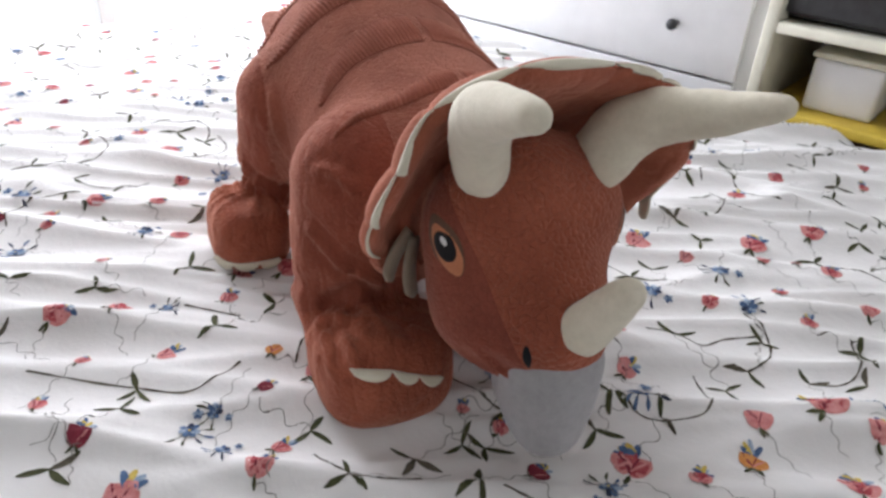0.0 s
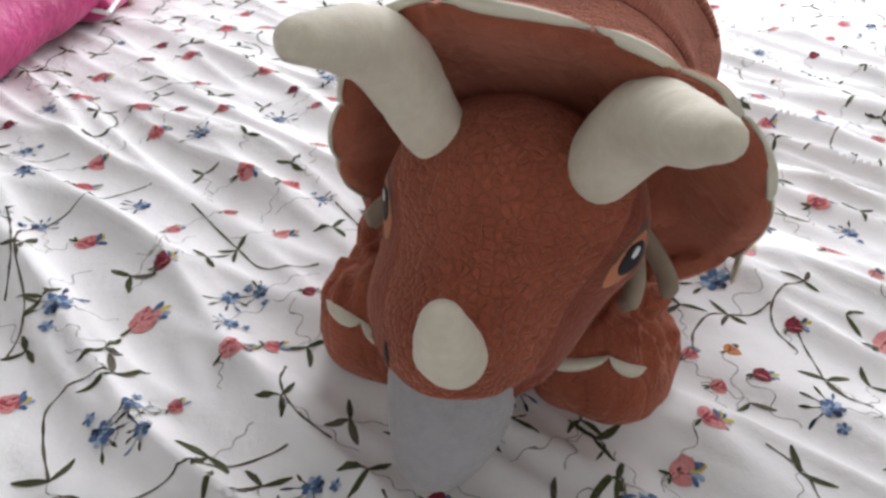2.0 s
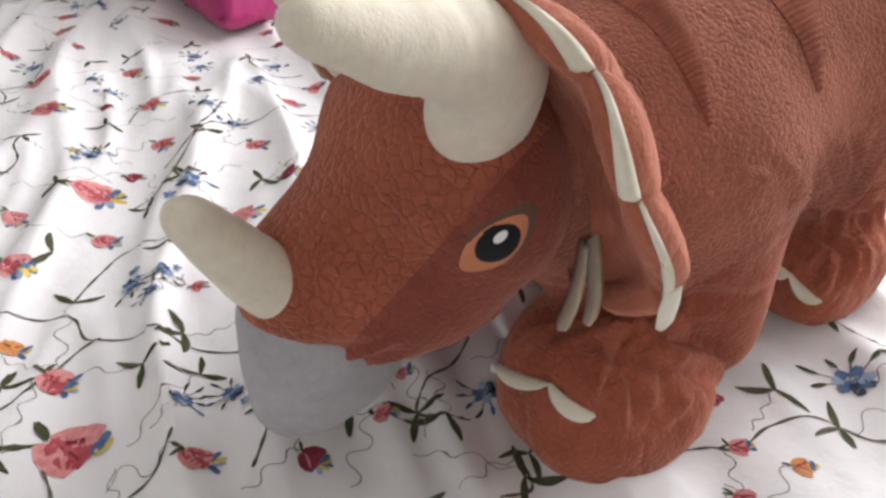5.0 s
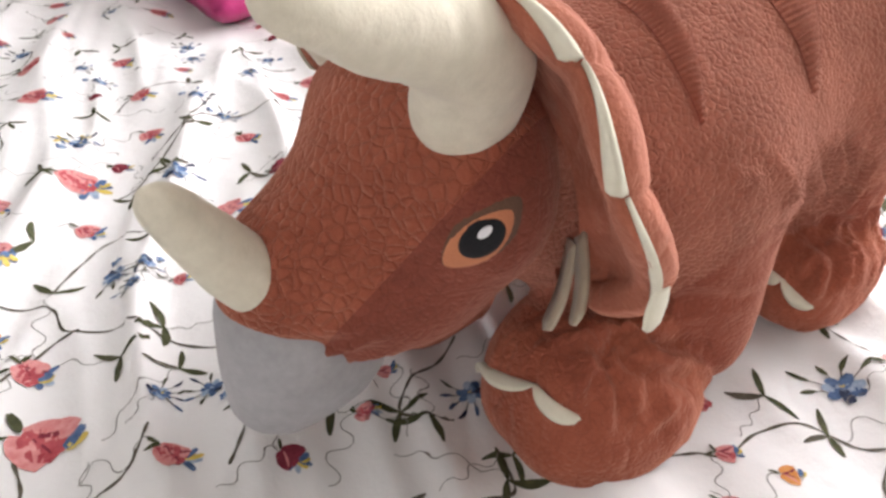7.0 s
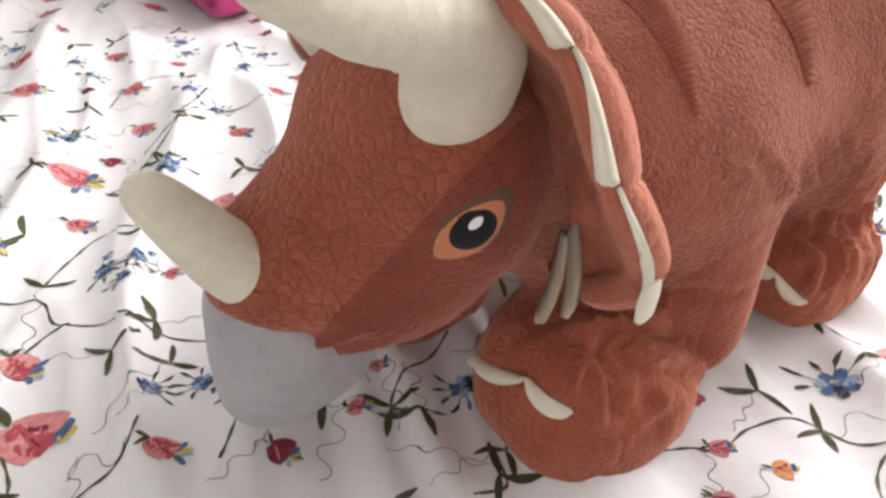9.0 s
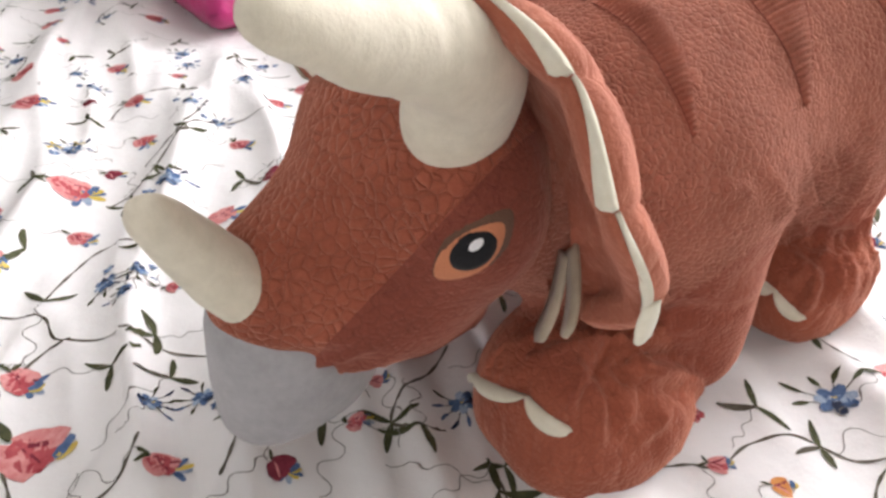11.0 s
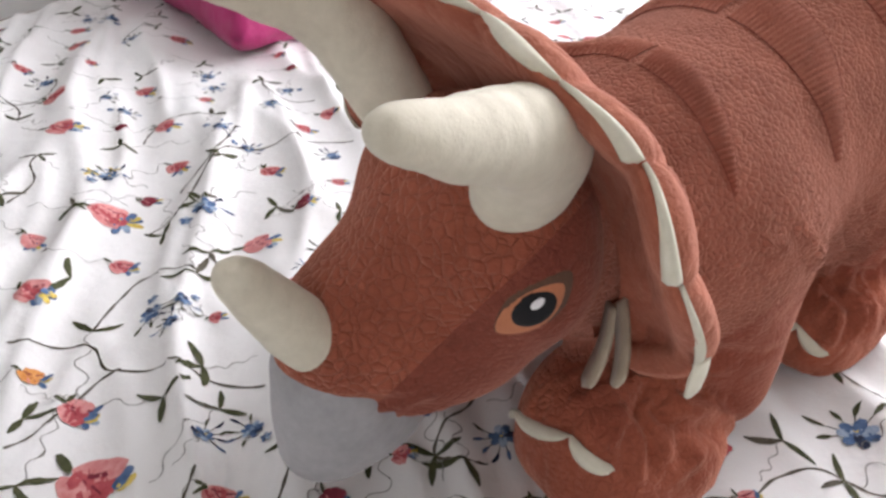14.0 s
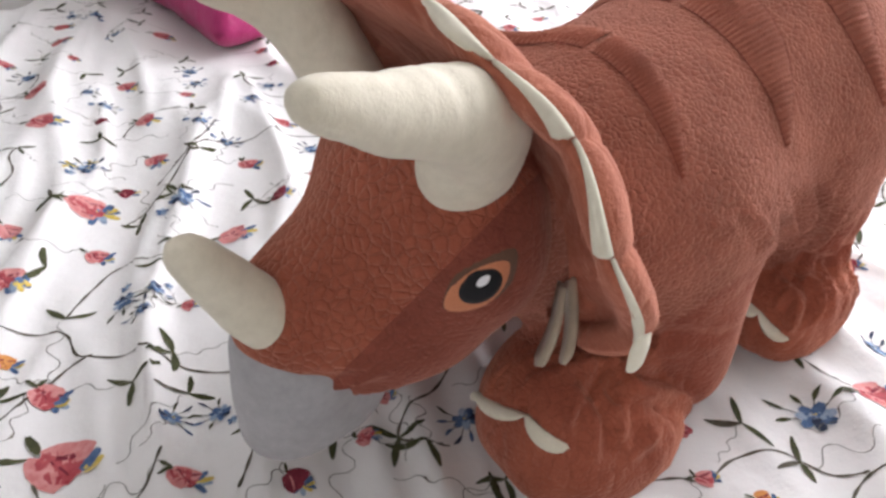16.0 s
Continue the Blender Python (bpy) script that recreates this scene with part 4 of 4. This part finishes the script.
def sprig(x, y, s=0.0):
    """Two or three pointed leaves on one joint."""
    pr = Print(x, y)
    a = dice.uniform(0, 6.28)
    s = s or dice.uniform(0.019, 0.026)
    for k in range(dice.choice((2, 3, 3))):
        b = a + k * dice.uniform(1.6, 2.3)
        pr.petal(pr.c.xy, b, s * dice.uniform(0.8, 1.2), s * dice.uniform(0.21, 0.28), GREEN if dice.random() < 0.85 else STEM, dice.uniform(-0.6, 0.6), 0.85)
    if dice.random() < 0.85:
        tendril(pr, pr.c.xy, a + 3.9, dice.uniform(0.04, 0.10))
    return pr.link("printed_leaf")


def vine(*points):
    pr = Print(*points[0])
    pts = [(TO_BED @ Vector((x, y, 0))) for x, y in points]
    n = max(8, int(14 * len(pts)))
    line = [spline(pts, i / n).xy for i in range(n + 1)]
    pr.strip(line, [0.0019 + 0.0006 * math.sin(i * 0.6) for i in range(n + 1)], STEM)
    ob = pr.link("printed_vine")
    printed.pop()
    return ob


vine((-0.041, 0.182), (-0.039, 0.223), (-0.033, 0.245), (-0.005, 0.262), (0.003, 0.312), (0.015, 0.338), (0.028, 0.376))
vine((0.072, 0.211), (0.054, 0.228), (0.006, 0.252), (-0.004, 0.27))
vine((0.11, 0.395), (0.144, 0.384))
vine((-0.054, 0.24), (-0.099, 0.252), (-0.13, 0.27), (-0.125, 0.315))
vine((0.048, 0.539), (0.073, 0.52), (0.092, 0.499), (0.113, 0.49), (0.125, 0.509), (0.127, 0.523))
vine((0.163, 0.656), (0.164, 0.677), (0.171, 0.695), (0.156, 0.725), (0.156, 0.762), (0.18, 0.786), (0.186, 0.809))
vine((-0.242, 0.13), (-0.286, 0.143), (-0.324, 0.131), (-0.349, 0.136))
vine((-0.273, 0.286), (-0.322, 0.311), (-0.363, 0.325), (-0.416, 0.338))
vine((0.048, 0.4), (0.008, 0.396), (-0.022, 0.404), (-0.042, 0.422))
vine((-0.204, 0.26), (-0.243, 0.293), (-0.33, 0.318), (-0.367, 0.345), (-0.389, 0.438), (-0.384, 0.477))
vine((-0.318, 0.49), (-0.218, 0.483), (-0.163, 0.482), (-0.132, 0.521))
vine((0.15, 0.545), (0.18, 0.55), (0.189, 0.527))
vine((-0.216, 0.605), (-0.155, 0.593))
vine((0.22, 0.794), (0.249, 0.766), (0.276, 0.74), (0.305, 0.742))
vine((0.263, 0.642), (0.294, 0.641), (0.318, 0.624), (0.347, 0.642), (0.389, 0.654))
vine((0.209, 0.53), (0.231, 0.503), (0.251, 0.493), (0.291, 0.507), (0.304, 0.54), (0.301, 0.58))
for x, y, s in ((0.099, 0.27, 0.047), (-0.231, 0.226, 0.044), (-0.1, 0.186, 0.033), (-0.177, 0.369, 0.034), (-0.151, 0.246, 0.026), (0.035, 0.246, 0.028), (0.13, 0.352, 0.024), (-0.336, 0.277, 0.027), (-0.32, 0.379, 0.027), (-0.523, 0.11, 0.034), (-0.426, 0.141, 0.038), (-0.514, 0.295, 0.02), (-0.229, 0.414, 0.021), (-0.287, 0.453, 0.019), (-0.714, 0.099, 0.029), (-0.183, 0.167, 0.024), (0.139, 0.42, 0.02), (0.169, 0.696, 0.017), (0.126, 0.701, 0.016), (0.109, 0.468, 0.016), (-0.059, 0.336, 0.015), (0.076, 0.485, 0.013), (-0.27, 0.255, 0.019), (-0.078, 0.399, 0.027),):
    red_flower(x, y, s)
for x, y, s in ((-0.07, 0.429, 0.019), (-0.205, 0.531, 0.023), (-0.326, 0.566, 0.027), (-0.53, 0.593, 0.02), (0.207, 0.68, 0.019), (0.225, 0.626, 0.026), (0.226, 0.714, 0.019), (0.124, 0.86, 0.035), (-0.011, 1.072, 0.038), (0.045, 0.997, 0.028), (-0.277, 0.592, 0.027), (-0.177, 0.625, 0.02), (-0.407, 0.815, 0.031), (-0.332, 0.824, 0.022), (-0.098, 0.488, 0.017), (-0.277, 0.513, 0.017), (-0.273, 0.746, 0.024), (-0.489, 0.632, 0.021), (-0.575, 0.756, 0.033), (-0.382, 0.991, 0.034), (0.289, 0.845, 0.041), (0.399, 1.122, 0.035), (0.234, 0.576, 0.023), (0.345, 0.702, 0.024),):
    red_flower(x, y, s)
for x, y, s in ((0.217, 0.798, 0.019), (0.198, 1.321, 0.039), (0.407, 0.534, 0.048), (0.337, 0.505, 0.028), (0.219, 0.446, 0.04), (0.442, 0.861, 0.04), (0.272, 0.434, 0.02), (0.399, 0.438, 0.033), (0.447, 0.679, 0.021), (0.52, 0.707, 0.029), (0.531, 0.904, 0.034), (0.514, 0.791, 0.027),):
    red_flower(x, y, s)
for x, y, s in ((-0.002, 0.209, 0.02), (0.193, 0.727, 0.013), (-0.105, 0.54, 0.015), (0.321, 0.459, 0.027),):
    orange_flower(x, y, s)
for x, y, s in ((-0.068, 0.283, 0.023), (0.074, 0.336, 0.017), (0.069, 0.368, 0.019), (-0.227, 0.315, 0.03), (0.131, 0.805, 0.035), (0.103, 0.539, 0.023), (-0.482, 0.379, 0.023), (-0.483, 0.198, 0.02), (-0.043, 0.303, 0.01), (-0.354, 0.451, 0.021), (-0.074, 0.309, 0.01), (-0.149, 0.436, 0.021), (-0.135, 0.458, 0.013), (0.071, 0.899, 0.025), (-0.308, 0.21, 0.025), (-0.504, 0.809, 0.028), (-0.115, 0.416, 0.011), (0.237, 0.528, 0.029), (0.371, 0.767, 0.026), (0.283, 0.714, 0.024), (-0.437, 0.682, 0.025), (-0.264, 0.868, 0.03), (0.385, 0.696, 0.024),):
    blue_flower(x, y, s)
for x, y, s in ((-0.31, 0.193, 0.02), (-0.324, 0.211, 0.017),):
    yellow_flower(x, y, s)
for x, y in ((-0.054, 0.24), (-0.001, 0.329), (0.034, 0.305), (-0.236, 0.191), (-0.386, 0.21), (-0.332, 0.326), (-0.201, 0.277), (-0.121, 0.315), (0.113, 0.49), (0.124, 0.507), (0.155, 0.555), (0.129, 0.744), (0.107, 0.228), (-0.128, 0.209), (-0.241, 0.385), (-0.343, 0.135), (0.043, 0.344), (0.041, 0.214), (-0.156, 0.324), (-0.213, 0.481), (-0.009, 0.396), (0.039, 0.424), (0.092, 0.399), (-0.051, 0.449), (-0.213, 0.449), (-0.245, 0.309), (-0.068, 1.114), (-0.401, 0.61), (-0.171, 0.568), (0.077, 0.448),):
    sprig(x, y)
for x, y in ((0.266, 0.751), (0.294, 0.773), (0.293, 0.637), (0.233, 0.681), (0.372, 0.86), (0.209, 0.524), (0.328, 0.561), (0.251, 0.499), (0.191, 0.477), (-0.126, 0.62), (-0.314, 0.616), (-0.395, 0.867), (0.096, 0.447), (0.173, 0.547), (0.387, 0.644), (0.488, 0.64), (0.59, 0.891),):
    sprig(x, y)


# the print goes on over the rest of the bedspread
for k in range(2600):
    p = BED @ Vector((dice.uniform(-BED_L / 2, BED_L / 2) * 0.97, dice.uniform(-BED_W / 2, BED_W / 2) * 0.97, 0))
    q = TO_BED @ p
    if (np.hypot(*(np.array([(o.x, o.y) for o in printed]) - (q.x, q.y)).T) < 0.043).any():
        continue
    r = dice.random()
    if r < 0.34:
        red_flower(p.x, p.y, dice.uniform(0.016, 0.032))
    elif r < 0.52:
        blue_flower(p.x, p.y, dice.uniform(0.016, 0.026))
    else:
        sprig(p.x, p.y)
        if dice.random() < 0.4:
            a = dice.uniform(0, 6.28)
            step = [Vector((math.cos(a + j * 0.5), math.sin(a + j * 0.5))) * 0.028 for j in range(4)]
            pts = [p.xy]
            for v in step:
                pts.append(pts[-1] + v)
            if all(max(abs(c / e) for c, e in zip((TO_BED @ v.to_3d()).xy, (BED_L / 2, BED_W / 2))) < 0.97 for v in pts):
                vine(*[(v.x, v.y) for v in pts])
